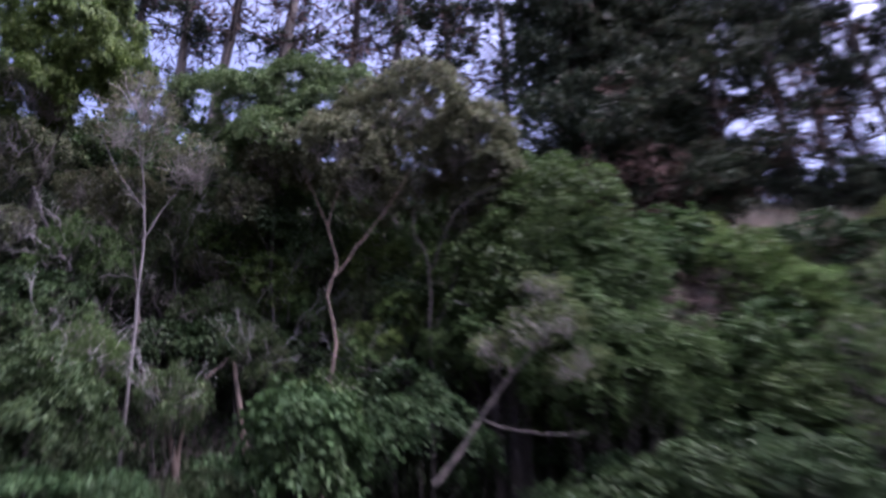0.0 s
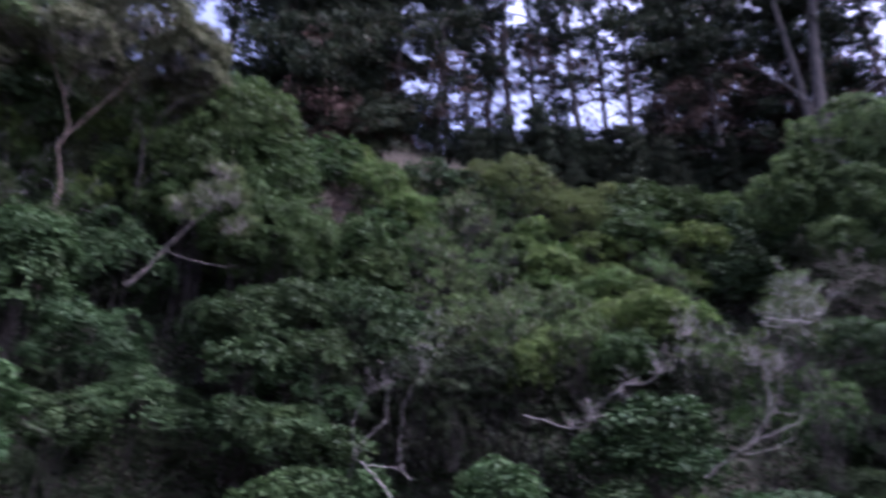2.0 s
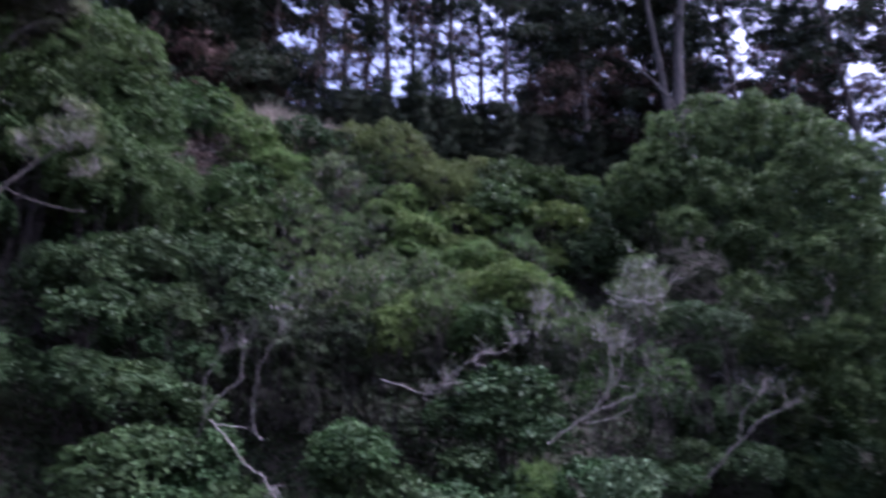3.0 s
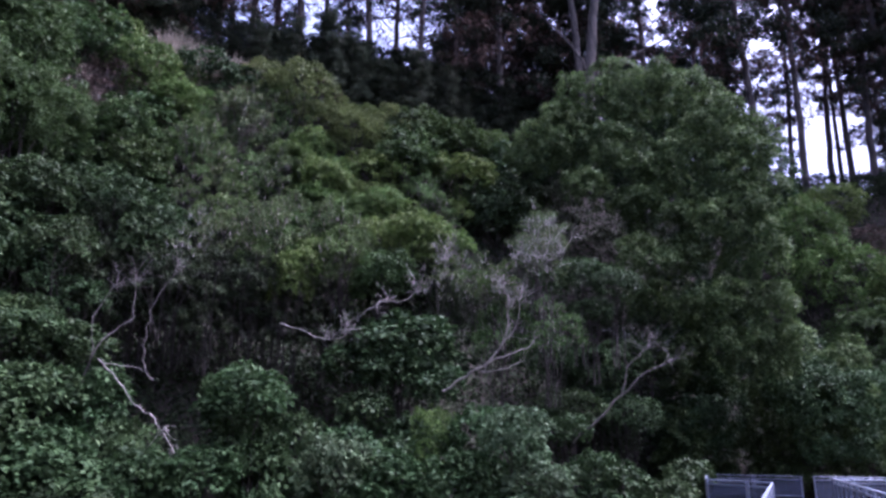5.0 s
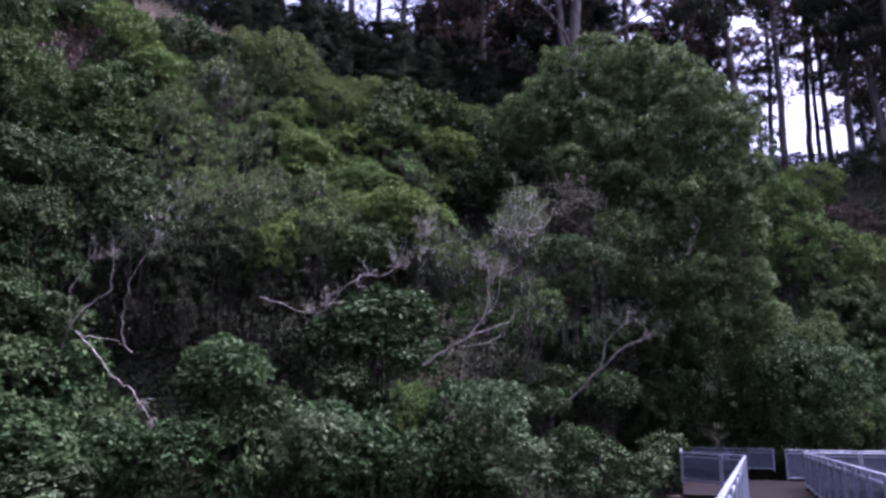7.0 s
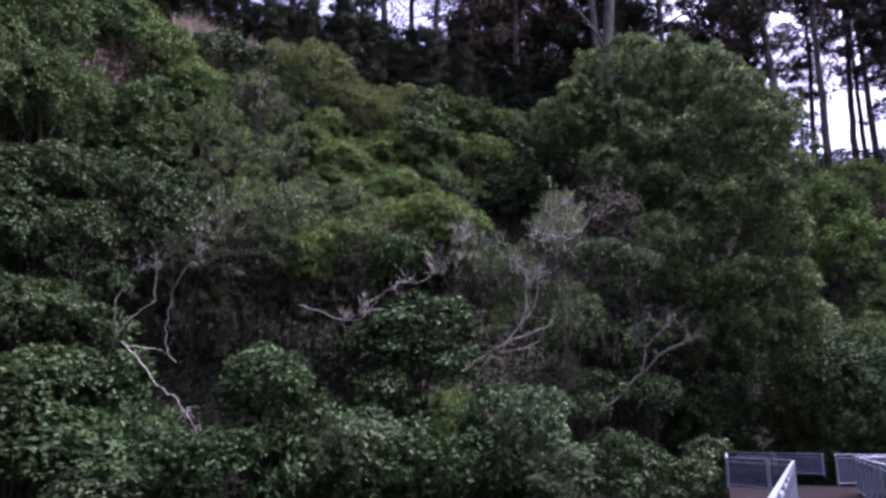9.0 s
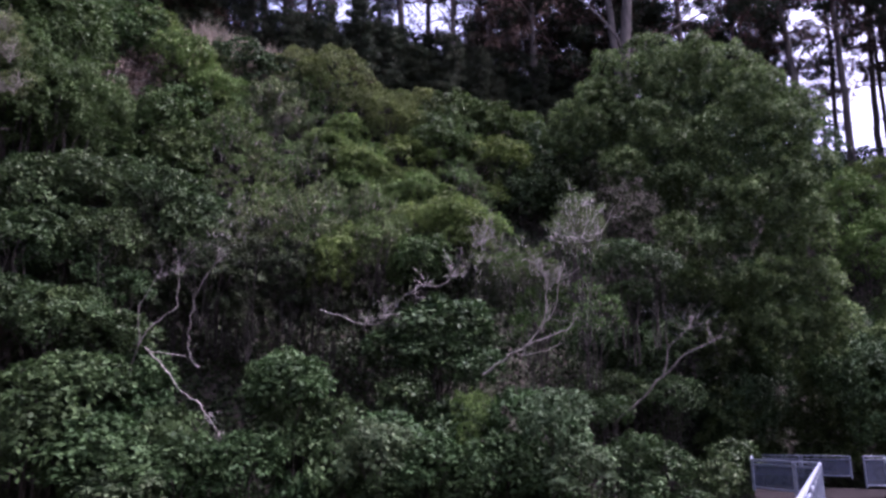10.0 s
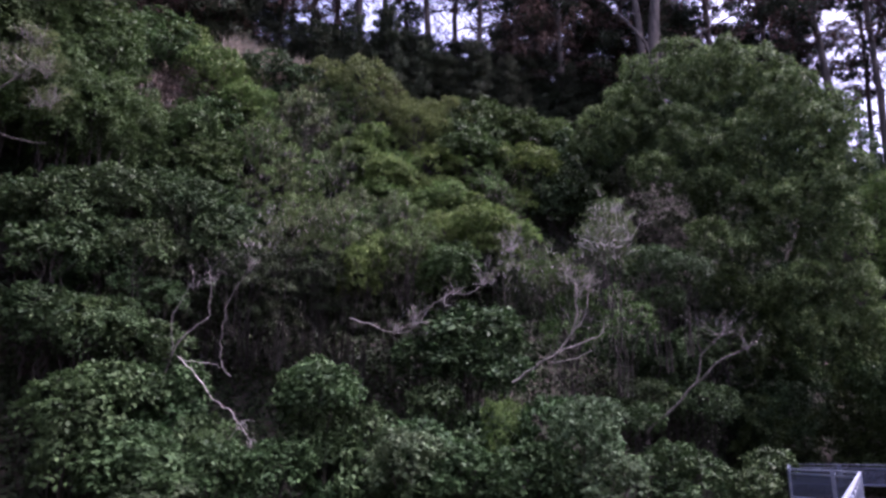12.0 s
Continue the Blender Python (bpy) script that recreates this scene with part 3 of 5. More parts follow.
FINE_TEXT = "grey-green fine-leaved shrub with upright pale twigs on the bank"
THICKET = "thicket on the face of the bank"
kinds = {
    "fine": [make_wispy("wispy_shrub", FINE_TEXT, 1.0, m, BARK_TWIG, THICKET, 30, t) for m, t in ((LEAF_FINE, 21), (LEAF_FRESH, 21), (LEAF_FRESH, 16))],
    "bare": [make_wispy("bare_shrub", "bare grey shrub with a tangle of pale leafless twigs", 1.0, LEAF_FINE, BARK_BARE, THICKET, 18, 12, twig=0.014, bare=4) for i in range(2)],
    "dead": [make_wispy("dead_shrub", "brown withered shrub with dry twigs on the bank", 1.0, LEAF_DEAD, BARK_TWIG, THICKET, 28, 14)],
    "dark": [make_shrub("evergreen_shrub", DARK_TEXT, 1.0, LEAF_DARK, 0.125, 0.068, 190, 0.21, BARK_DARK, THICKET, 16, ragged=0.3, base=-0.7, reach=1.0) for i in range(2)],
    "green": [make_shrub("green_shrub", GREEN_TEXT, 1.0, LEAF_GREEN, 0.12, 0.058, 210, 0.2, BARK_DARK, THICKET, 17, ragged=0.3, base=-0.7, reach=1.0) for i in range(2)],
    "fresh": [make_shrub("fresh_shrub", "fresh green shrub with small leaves and a rounded top", 1.0, LEAF_LIME, 0.115, 0.05, 230, 0.19, BARK_DARK, THICKET, 18, ragged=0.34, base=-0.5, reach=1.0) for i in range(2)],
    "olive": [make_shrub("olive_shrub", "yellowish olive shrub with very fine foliage near the crest", 1.0, LEAF_OLIVE, 0.095, 0.034, 330, 0.18, BARK_DARK, THICKET, 18, ragged=0.35, base=-0.6, droop=-0.5, reach=1.0) for i in range(2)],
    # dark leaves and twigs put the thicket's own shade into the colour
    "shade": [make_wispy("shaded_shrub", "shrub in shade-darkened colours with thin upright stems under the thicket", 1.0, LEAF_SHADED, BARK_DARK, THICKET, 26, 24, 0.1, 0.05) for i in range(2)],
}
# where each kind grows, in degrees round and above the eye of someone on the bridge
GROWTH = [
    ("fine", [(-22.5, 25.3), (-8.5, 20.7), (-7.3, 22.1), (-3.6, 25.3), (-0.8, 25.2), (-3.4, 22.9), (-1.5, 20.5), (-5.0, 20.2), (11.8, 20.5), (-3.9, 16.9), (-1.2, 15.4), (5.1, 14.8), (4.2, 13.0), (0.6, 16.3), (16.2, 13.1), (18.3, 12.2), (20.9, 12.1), (-23.6, 22.8)]),
    ("dark", [(-19.3, 26.1), (-16.3, 27.5), (-5.9, 26.7), (-21.5, 18.4), (-17.0, 17.9), (-19.8, 16.3), (-12.0, 18.2), (-10.6, 16.7), (16.8, 19.5), (-21.1, 23.0), (-21.7, 14.9)]),
    ("green", [(-15.6, 28.0), (-20.1, 21.3), (-18.1, 22.9), (-17.3, 19.9), (-12.4, 22.6), (-10.3, 22.1), (-11.3, 19.9), (10.0, 22.6), (13.2, 24.3), (7.8, 13.5), (-23.1, 19.9)]),
    ("dead", [(-14.8, 25.4), (-13.4, 23.7)]),
    ("fresh", [(-11.2, 27.0), (-8.9, 25.3), (0.3, 21.9), (2.6, 20.7), (14.1, 21.3), (1.6, 13.8), (10.4, 17.0), (12.7, 15.7), (8.1, 20.0), (6.8, 18.7)]),
    ("olive", [(-1.9, 27.9), (1.0, 26.7), (1.9, 26.2), (5.7, 24.4), (4.8, 23.6)]),
    ("bare", [(-7.1, 15.0), (18.5, 16.4), (20.2, 15.5), (14.0, 14.0), (6.1, 10.5)]),
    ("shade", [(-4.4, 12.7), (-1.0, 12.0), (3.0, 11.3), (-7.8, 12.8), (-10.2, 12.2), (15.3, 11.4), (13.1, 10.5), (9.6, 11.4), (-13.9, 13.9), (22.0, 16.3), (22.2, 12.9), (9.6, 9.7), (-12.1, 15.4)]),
]
turn_of = dict.fromkeys(kinds, 0)


# the taller shrubs that stand out of it: kind, degrees round and up, half width and half height in degrees
TALLER = [
    ("dark", -20.7, 13.1, 3.2, 2.3), ("dark", -17.3, 11.6, 2.9, 2.2), ("dark", -20.8, 8.7, 3.2, 2.3), ("dark", -15.2, 14.0, 2.5, 2.0),
    ("green", -18.0, 8.4, 2.8, 2.0), ("dark", -13.5, 10.3, 2.0, 1.8),
    ("fresh", -11.3, 27.1, 2.5, 2.2), ("olive", 0.7, 26.9, 3.0, 2.7), ("olive", 5.5, 24.6, 2.5, 2.1), ("fresh", 14.1, 21.3, 3.1, 1.8),
    ("green", 9.7, 22.5, 2.5, 1.6), ("green", 13.5, 23.9, 2.8, 1.7), ("fresh", 10.5, 16.7, 2.7, 1.9), ("fresh", 2.7, 20.7, 2.1, 1.7),
    ("fresh", 7.9, 18.9, 1.9, 1.6), ("fine", -1.0, 15.7, 2.5, 2.5), ("green", -12.3, 22.4, 2.6, 2.3), ("green", -17.7, 22.8, 2.7, 2.4),
    ("dark", -19.2, 25.6, 2.3, 2.1), ("dark", -17.0, 17.4, 3.1, 2.3), ("dark", -20.8, 16.4, 3.2, 2.4), ("green", -16.2, 27.8, 2.5, 2.3),
    ("fine", -22.2, 25.2, 2.4, 2.3), ("dark", 17.1, 18.8, 2.6, 2.3), ("fine", -6.8, 21.6, 2.3, 2.7), ("fresh", -8.9, 25.1, 2.0, 1.7),
    ("fine", -4.1, 23.8, 2.2, 2.5), ("green", -10.7, 20.2, 2.4, 2.1), ("dark", -12.3, 17.6, 2.6, 2.0), ("bare", 16.4, 12.2, 2.3, 2.3),
    ("bare", 20.2, 15.9, 2.0, 2.5), ("fresh", 1.5, 14.0, 1.9, 1.6), ("green", 8.2, 13.8, 2.3, 1.9), ("fine", 4.6, 15.0, 2.3, 2.4),
]


def on_bank(az, el):
    """How far off the thicket's face lies in that direction; low down it leans out over the hollow."""
    rc, rf = float(np.interp(az, AZ, CREST_R)), float(np.interp(az, AZ, FOOT_R))
    for r in np.arange(rf + 3.0, rc + 0.5, 0.1):
        if land(r * math.sin(radians(az)), r * math.cos(radians(az))) + 0.75 >= 1.55 + r * math.tan(radians(el)):
            break
    return min(r, 22.2 + 0.4 * (el - 10)) + (1.6 if el < 12.3 else 0.0) if el < 18 else r


def grow(kind, az, el, r, w, h, drop=0.0):
    stock = kinds[kind]
    turn_of[kind] += 1
    put(stock[turn_of[kind] % len(stock)], r * math.sin(radians(az)), r * math.cos(radians(az)), 1.55 + r * math.tan(radians(el)) - drop, w, h, 1.0)


def thicket():
    """Shrubs side by side up the whole face of the bank; the lowest lean out over the hollow at its foot."""
    for i, el in enumerate(np.arange(9.6, 29.2, 1.75)):
        for az in np.arange(-24, 21.5, 1.95):
            az1, el1 = az + (i % 2) * 0.95 + rng.uniform(-0.5, 0.5), el + rng.uniform(-0.5, 0.5)
            top = float(np.interp(az1, AZ, CREST_EL))
            if el1 > top + 0.8 or (az1 < -17 and el1 < 14) or az1 > 21.5 - 0.5 * max(0.0, el1 - 20):
                continue
            if az1 > 15 and el1 < 18.5 and rng.random() < 0.6:
                continue
            dist = [(1.25 * (az1 - p) * 0.9) ** 2 + (el1 - q) ** 2 for kind, row in GROWTH for p, q in row]
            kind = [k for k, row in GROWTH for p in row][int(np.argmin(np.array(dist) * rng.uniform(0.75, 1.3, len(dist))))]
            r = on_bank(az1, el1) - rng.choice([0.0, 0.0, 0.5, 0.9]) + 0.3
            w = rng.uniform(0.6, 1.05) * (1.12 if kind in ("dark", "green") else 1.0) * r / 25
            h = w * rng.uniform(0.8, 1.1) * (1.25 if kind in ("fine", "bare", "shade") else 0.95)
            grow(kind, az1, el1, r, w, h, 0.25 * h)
    for kind, az, el, w, h in TALLER:
        r = on_bank(az, el) - 1.1
        grow(kind, az, el, r, r * math.tan(radians(w)), r * math.tan(radians(h)))


thicket()

# the scrub that closes the bank behind the nearer shrubs
for az in np.arange(-60, 52, 4.8):
    rc, rf = float(np.interp(az, AZ, CREST_R)), float(np.interp(az, AZ, FOOT_R))
    rise = (1.55 + rc * math.tan(radians(float(np.interp(az, AZ, CREST_EL)))) + 3) / (rc - rf)
    for r in np.arange(rf + 3.0, rc - 0.4, 2.9 / math.hypot(1, rise) + 0.35):
        a, q = radians(az + rng.uniform(-1.8, 1.8)), r + rng.uniform(-0.3, 0.3)
        x, y = q * math.sin(a), q * math.cos(a)
        h = rng.uniform(1.0, 1.5)
        if rng.random() < (0.15 if -25 < az < 30 else 0.3) or (-25 < az < 22 and r > 20.5) or (16 < az < 27 and r < 29):
            continue
        if -48 < az < -26 and r < rc - 5:
            h *= 0.62
        if -18 < az < -2 and r > rc - 4:
            h *= 0.5
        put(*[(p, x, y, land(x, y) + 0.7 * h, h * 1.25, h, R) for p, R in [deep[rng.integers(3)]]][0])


def undergrowth():
    """Low ivy and fern leaves that cover the litter of the whole bank."""
    n = 260000
    az = rng.uniform(-62, 54, n)
    rc, rf = np.interp(az, AZ, CREST_R), np.interp(az, AZ, FOOT_R)
    r = rf - 2 + (rc - rf + 2.5) * rng.random(n)
    bare = (az > -19) & (az < -1) & (r > rc - 2.5)
    az, r = az[~bare], r[~bare]
    x, y = r * np.sin(np.radians(az)), r * np.cos(np.radians(az))
    z = np.array([land(a, b) for a, b in zip(x, y)]) + 0.3 * rng.random(len(x)) ** 2 + 0.25 * np.maximum(0, np.sin(x * 1.7) * np.sin(y * 2.3))
    n = len(x)
    toward = np.stack([-x, -y, r * 1.2], 1)
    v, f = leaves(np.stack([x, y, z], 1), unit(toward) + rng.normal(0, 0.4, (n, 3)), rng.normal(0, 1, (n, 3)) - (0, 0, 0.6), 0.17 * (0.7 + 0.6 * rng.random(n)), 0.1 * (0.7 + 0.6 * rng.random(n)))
    # the leaf colour already holds the shade under the shrubs
    tagged(mesh_object("undergrowth", v, f, LEAF_SHADED), "low ivy and fern leaves in shade-darkened colours covering the bank", "undergrowth", kind="stuff")


undergrowth()


# ---- small trees on the upper bank ----
def make_tree(name, label, limbs, bark, lobes, mat, length, width, per_m2, clump=0.24, twigs=0, trunk=None, low=-0.45, ragged=0.2, droop=0.15, fill=0.75):
    """A tree of its own: trunk, limbs, bare twigs and a crown over the given lobes."""
    root = tagged(new(name), label, "tree")
    bx, by = limbs[0][0][:2]
    root.location = (bx, by, land(bx, by))
    shift = np.array(root.location)
    for i, (pts, r0, r1) in enumerate([(l[:-2], l[-2], l[-1]) for l in limbs]):
        v, f = tubes([bend(pts, r0, r1, 4, 0.015)], 8)
        mesh_object("trunk" if i == 0 else "limb", v - shift, f, bark, root, smooth=True)
    lobes = np.asarray(lobes, float)
    if twigs:
        sprays = []
        for x, y, z, r, rz in lobes:
            sprays += twig_spray((x, y, z - 0.75 * rz), (0, -0.2, 1), twigs, (r + rz) * 0.95, 0.6, 0.011)
        v, f = tubes(sprays, 3)
        tagged(mesh_object("twig_spray", v - shift, f, BARK_TWIG, root), kind="stuff")
    v, f = foliage(lobes, length, width, per_m2, clump, low=low, ragged=ragged, droop=droop, fill=fill)
    mesh_object("crown", v - shift, f, mat, root)
    return root


def split_lobes(rows, n=7, size=1.0):
    """Break each broad lobe into smaller overlapping ones, for an uneven outline."""
    out = []
    for x, y, z, r, rz in rows:
        for i in range(n):
            d = unit(rng.normal(size=3)) * (0.35 + 0.35 * rng.random()) / size ** 0.7
            k = (0.42 + 0.2 * rng.random()) * size
            out.append((x + d[0] * r, y + d[1] * r, z + d[2] * rz, r * k, rz * k))
    return out


KANUKA = "slender small tree with pale bark and a thin grey-green crown"
make_tree("kanuka_tree", KANUKA, [
    [(-14.81, 20.75, 7.17), (-14.81, 20.66, 11.41), (-14.81, 20.75, 12.91), (-15.00, 20.56, 14.14), (-14.90, 20.66, 14.99), (-15.19, 20.47, 16.22), (-15.75, 20.00, 17.82), 0.052, 0.017],
    [(-14.90, 20.66, 14.72), (-14.53, 20.95, 15.56), (-13.77, 21.41, 17.07), (-13.21, 21.70, 18.49), 0.030, 0.013],
    [(-15.19, 20.47, 16.12), (-15.09, 20.75, 17.55), (-14.71, 21.04, 18.96), 0.022, 0.009]], BARK_RED,
    split_lobes([(-14.25, 22.26, 20.28, 2.36, 2.08), (-15.00, 21.14, 18.76, 1.89, 1.70), (-12.55, 23.30, 19.61, 1.79, 1.89),
        (-16.20, 20.94, 18.90, 1.03, 0.77), (-14.58, 22.20, 18.11, 1.18, 0.87), (-13.47, 22.92, 18.98, 1.20, 0.86),
        (-15.38, 21.99, 20.13, 1.25, 0.89), (-17.37, 20.25, 19.08, 1.04, 0.84), (-12.65, 23.72, 17.76, 0.84, 0.67), (-17.68, 19.93, 17.40, 0.80, 0.64)], 9), LEAF_SCRUB, 0.12, 0.048, 340, 0.24, 9, fill=1.0)
make_tree("kanuka_tree", KANUKA, [
    [(-13.11, 22.83, 8.58), (-13.11, 22.55, 12.83), (-13.11, 22.36, 15.37), (-13.49, 22.16, 16.60), (-13.40, 22.64, 18.49), 0.044, 0.013],
    [(-13.11, 22.45, 15.18), (-12.36, 22.26, 16.51), (-11.79, 22.55, 17.26), (-11.03, 22.93, 17.73), 0.027, 0.013],
    [(-13.11, 22.55, 13.29), (-12.46, 22.74, 15.18), (-12.26, 22.93, 17.55), 0.022, 0.009]], BARK_DARK,
    split_lobes([(-12.46, 23.20, 19.34, 1.51, 1.51), (-11.51, 23.39, 18.30, 1.13, 1.04)], 8), LEAF_SCRUB, 0.12, 0.048, 340, 0.24, 9, fill=1.0)
make_tree("kanuka_tree", "small tree with a dense dark green fine-leaved crown", [
    [(-17.54, 20.95, 9.05), (-17.27, 21.14, 13.29), (-17.54, 20.95, 16.12), (-17.64, 20.85, 19.43), 0.057, 0.017],
    [(-17.27, 21.14, 14.72), (-16.60, 21.51, 17.07), (-16.32, 21.51, 19.90), 0.030, 0.013],
    [(-17.54, 20.95, 16.12), (-18.40, 20.29, 18.01), (-18.77, 20.10, 20.38), 0.027, 0.009]], BARK_DARK,
    split_lobes([(-18.58, 20.00, 21.79, 2.45, 1.60), (-16.32, 21.51, 21.59, 1.98, 1.51), (-17.45, 20.66, 19.80, 1.89, 1.79)], 9), LEAF_TREE, 0.11, 0.045, 480, 0.24, 3, fill=1.1)
make_tree("kanuka_tree", "slender pale-barked tree with a flat crown and crooked side branch", [
    [(-19.70, 19.74, 10.68), (-19.84, 19.57, 11.60), (-20.07, 19.27, 12.85), (-20.26, 19.01, 14.25), (-20.52, 18.66, 15.89), (-20.69, 18.41, 16.83), 0.075, 0.030],
    [(-20.12, 19.20, 13.63), (-19.74, 19.69, 14.07), (-19.31, 20.21, 14.52), (-18.94, 20.63, 14.86), (-19.09, 20.45, 15.72), 0.050, 0.020],
    [(-20.57, 18.58, 16.23), (-20.90, 18.10, 16.63), (-21.24, 17.56, 17.19), 0.035, 0.012],
    [(-20.57, 18.58, 16.23), (-20.32, 18.93, 16.90), (-20.27, 19.00, 17.69), 0.035, 0.012]], BARK_PALE,
    split_lobes([(-20.89, 18.11, 17.67, 1.51, 0.57), (-21.37, 17.35, 17.30, 0.79, 0.46), (-20.33, 18.93, 17.76, 0.89, 0.50), (-19.15, 20.39, 15.98, 0.72, 0.51)], 9), LEAF_SCRUB, 0.11, 0.042, 300, 0.22, 6)
make_tree("kanuka_tree", "leaning grey tree with half-bare grey twigs", [
    [(-21.00, 18.84, 12.87), (-21.19, 18.56, 14.11), (-21.49, 18.10, 14.92), (-21.87, 17.49, 15.60), (-22.16, 16.98, 16.41), (-22.43, 16.46, 17.50), 0.110, 0.030],
    [(-21.85, 17.52, 15.56), (-22.20, 16.90, 15.50), (-22.57, 16.19, 15.43), 0.045, 0.020],
    [(-22.06, 17.16, 16.11), (-21.93, 17.39, 16.70), (-21.37, 18.30, 16.94), 0.040, 0.015]], BARK_GREY,
    split_lobes([(-22.85, 16.08, 18.57, 1.39, 1.11), (-22.77, 16.24, 16.20, 0.88, 0.71), (-22.91, 15.95, 20.35, 1.16, 0.96)], 8), LEAF_SCRUB, 0.11, 0.042, 170, 0.24, 10)
make_tree("kanuka_tree", "half-dead tree with a broom of bare grey-brown twigs", [
    [(-18.87, 18.49, 8.58), (-19.15, 18.21, 13.29), (-19.43, 17.92, 16.60), (-19.81, 17.45, 18.96), 0.052, 0.017],
    [(-19.35, 18.02, 15.66), (-19.06, 18.49, 17.35), (-18.87, 18.87, 18.57), 0.027, 0.009],
    [(-19.43, 17.92, 16.60), (-20.10, 17.17, 17.82), (-20.56, 16.60, 19.24), 0.027, 0.009]], BARK_GREY,
    split_lobes([(-19.81, 17.27, 19.43, 1.41, 1.33), (-18.96, 18.87, 18.39, 1.13, 0.94)], 8), LEAF_SCRUB, 0.11, 0.042, 120, 0.24, 16)
make_tree("kanuka_tree", "low tree with thick bare grey boughs in the shade", [
    [(-11.64, 20.28, 9.05), (-11.14, 20.56, 9.78), (-10.71, 20.78, 10.60), (-10.20, 21.02, 11.34), (-9.55, 21.29, 12.15), 0.060, 0.024],
    [(-10.82, 20.73, 10.43), (-10.30, 20.97, 10.18), (-9.45, 21.33, 10.04), (-8.80, 21.56, 10.07), 0.030, 0.012],
    [(-10.20, 21.02, 11.34), (-10.29, 20.98, 12.18), (-9.97, 21.12, 12.99), 0.040, 0.012]], BARK_OLD,
    split_lobes([(-9.88, 21.16, 12.43, 0.81, 0.58), (-9.05, 21.47, 12.65, 0.71, 0.53), (-10.57, 20.85, 11.86, 0.55, 0.42), (-9.02, 21.49, 11.47, 0.69, 0.49), (-9.48, 21.32, 13.38, 0.57, 0.44)], 6), LEAF_FINE, 0.1, 0.04, 190, 0.24, 9)
make_tree("peeling_tree", "small tree with peeling orange-brown trunks in the shade", [
    [(-17.78, 19.37, 8.97), (-18.02, 19.09, 10.21), (-18.25, 18.83, 11.11), (-18.57, 18.43, 12.16), 0.100, 0.050],
    [(-17.91, 19.22, 9.70), (-17.92, 19.22, 10.75), (-17.81, 19.34, 11.74), (-17.39, 19.79, 12.61), 0.060, 0.030]], BARK_RED,
    split_lobes([(-19.40, 18.82, 13.20, 0.79, 0.55)], 6), LEAF_SHADED, 0.13, 0.07, 120, 0.26, 4)
make_tree("peeling_tree", "small tree with a split orange-brown trunk in the shade", [
    [(-16.59, 20.59, 9.06), (-16.89, 20.30, 10.33), (-17.08, 20.11, 11.42), (-17.32, 19.87, 12.55), 0.100, 0.050],
    [(-16.74, 20.44, 9.69), (-16.47, 20.69, 10.51), (-16.65, 20.53, 11.47), 0.050, 0.020]], BARK_RED,
    split_lobes([(-17.86, 20.61, 13.69, 0.79, 0.56)], 6), LEAF_SHADED, 0.13, 0.07, 120, 0.26, 4)
make_tree("peeling_tree", "thin pale orange trunk under a round leafy top", [
    [(-14.80, 20.80, 8.70), (-14.82, 20.78, 9.43), (-14.83, 20.78, 10.46), (-14.92, 20.70, 11.12), 0.060, 0.040]], BARK_RED,
    split_lobes([(-15.11, 20.29, 11.24, 0.83, 0.50), (-14.44, 20.82, 11.22, 0.76, 0.47), (-14.78, 20.56, 11.61, 0.64, 0.39)], 7), LEAF_GREEN, 0.13, 0.07, 160, 0.26, 4)
make_tree("cypress_tree", "yellow-green cypress with hanging feathery sprays", [
    [(-24.2, 17.6, 12.0), (-24.3, 17.5, 20.0), (-24.3, 17.5, 27.0), 0.168, 0.056],
    [(-24.3, 17.5, 21.0), (-23.0, 16.6, 22.4), (-21.6, 15.8, 22.6), 0.056, 0.017],
    [(-24.3, 17.5, 18.5), (-22.8, 16.9, 19.5), (-21.6, 16.4, 19.6), 0.050, 0.017]], BARK_DARK,
    split_lobes([(-22.3, 15.9, 22.5, 2.2, 1.7), (-23.5, 16.6, 24.2, 2.4, 1.6), (-21.6, 17.0, 21.7, 1.5, 0.8), (-23.5, 15.8, 20.5, 1.8, 1.3)], 9), CYPRESS, 0.26, 0.045, 260, 0.34, 0, droop=0.9)

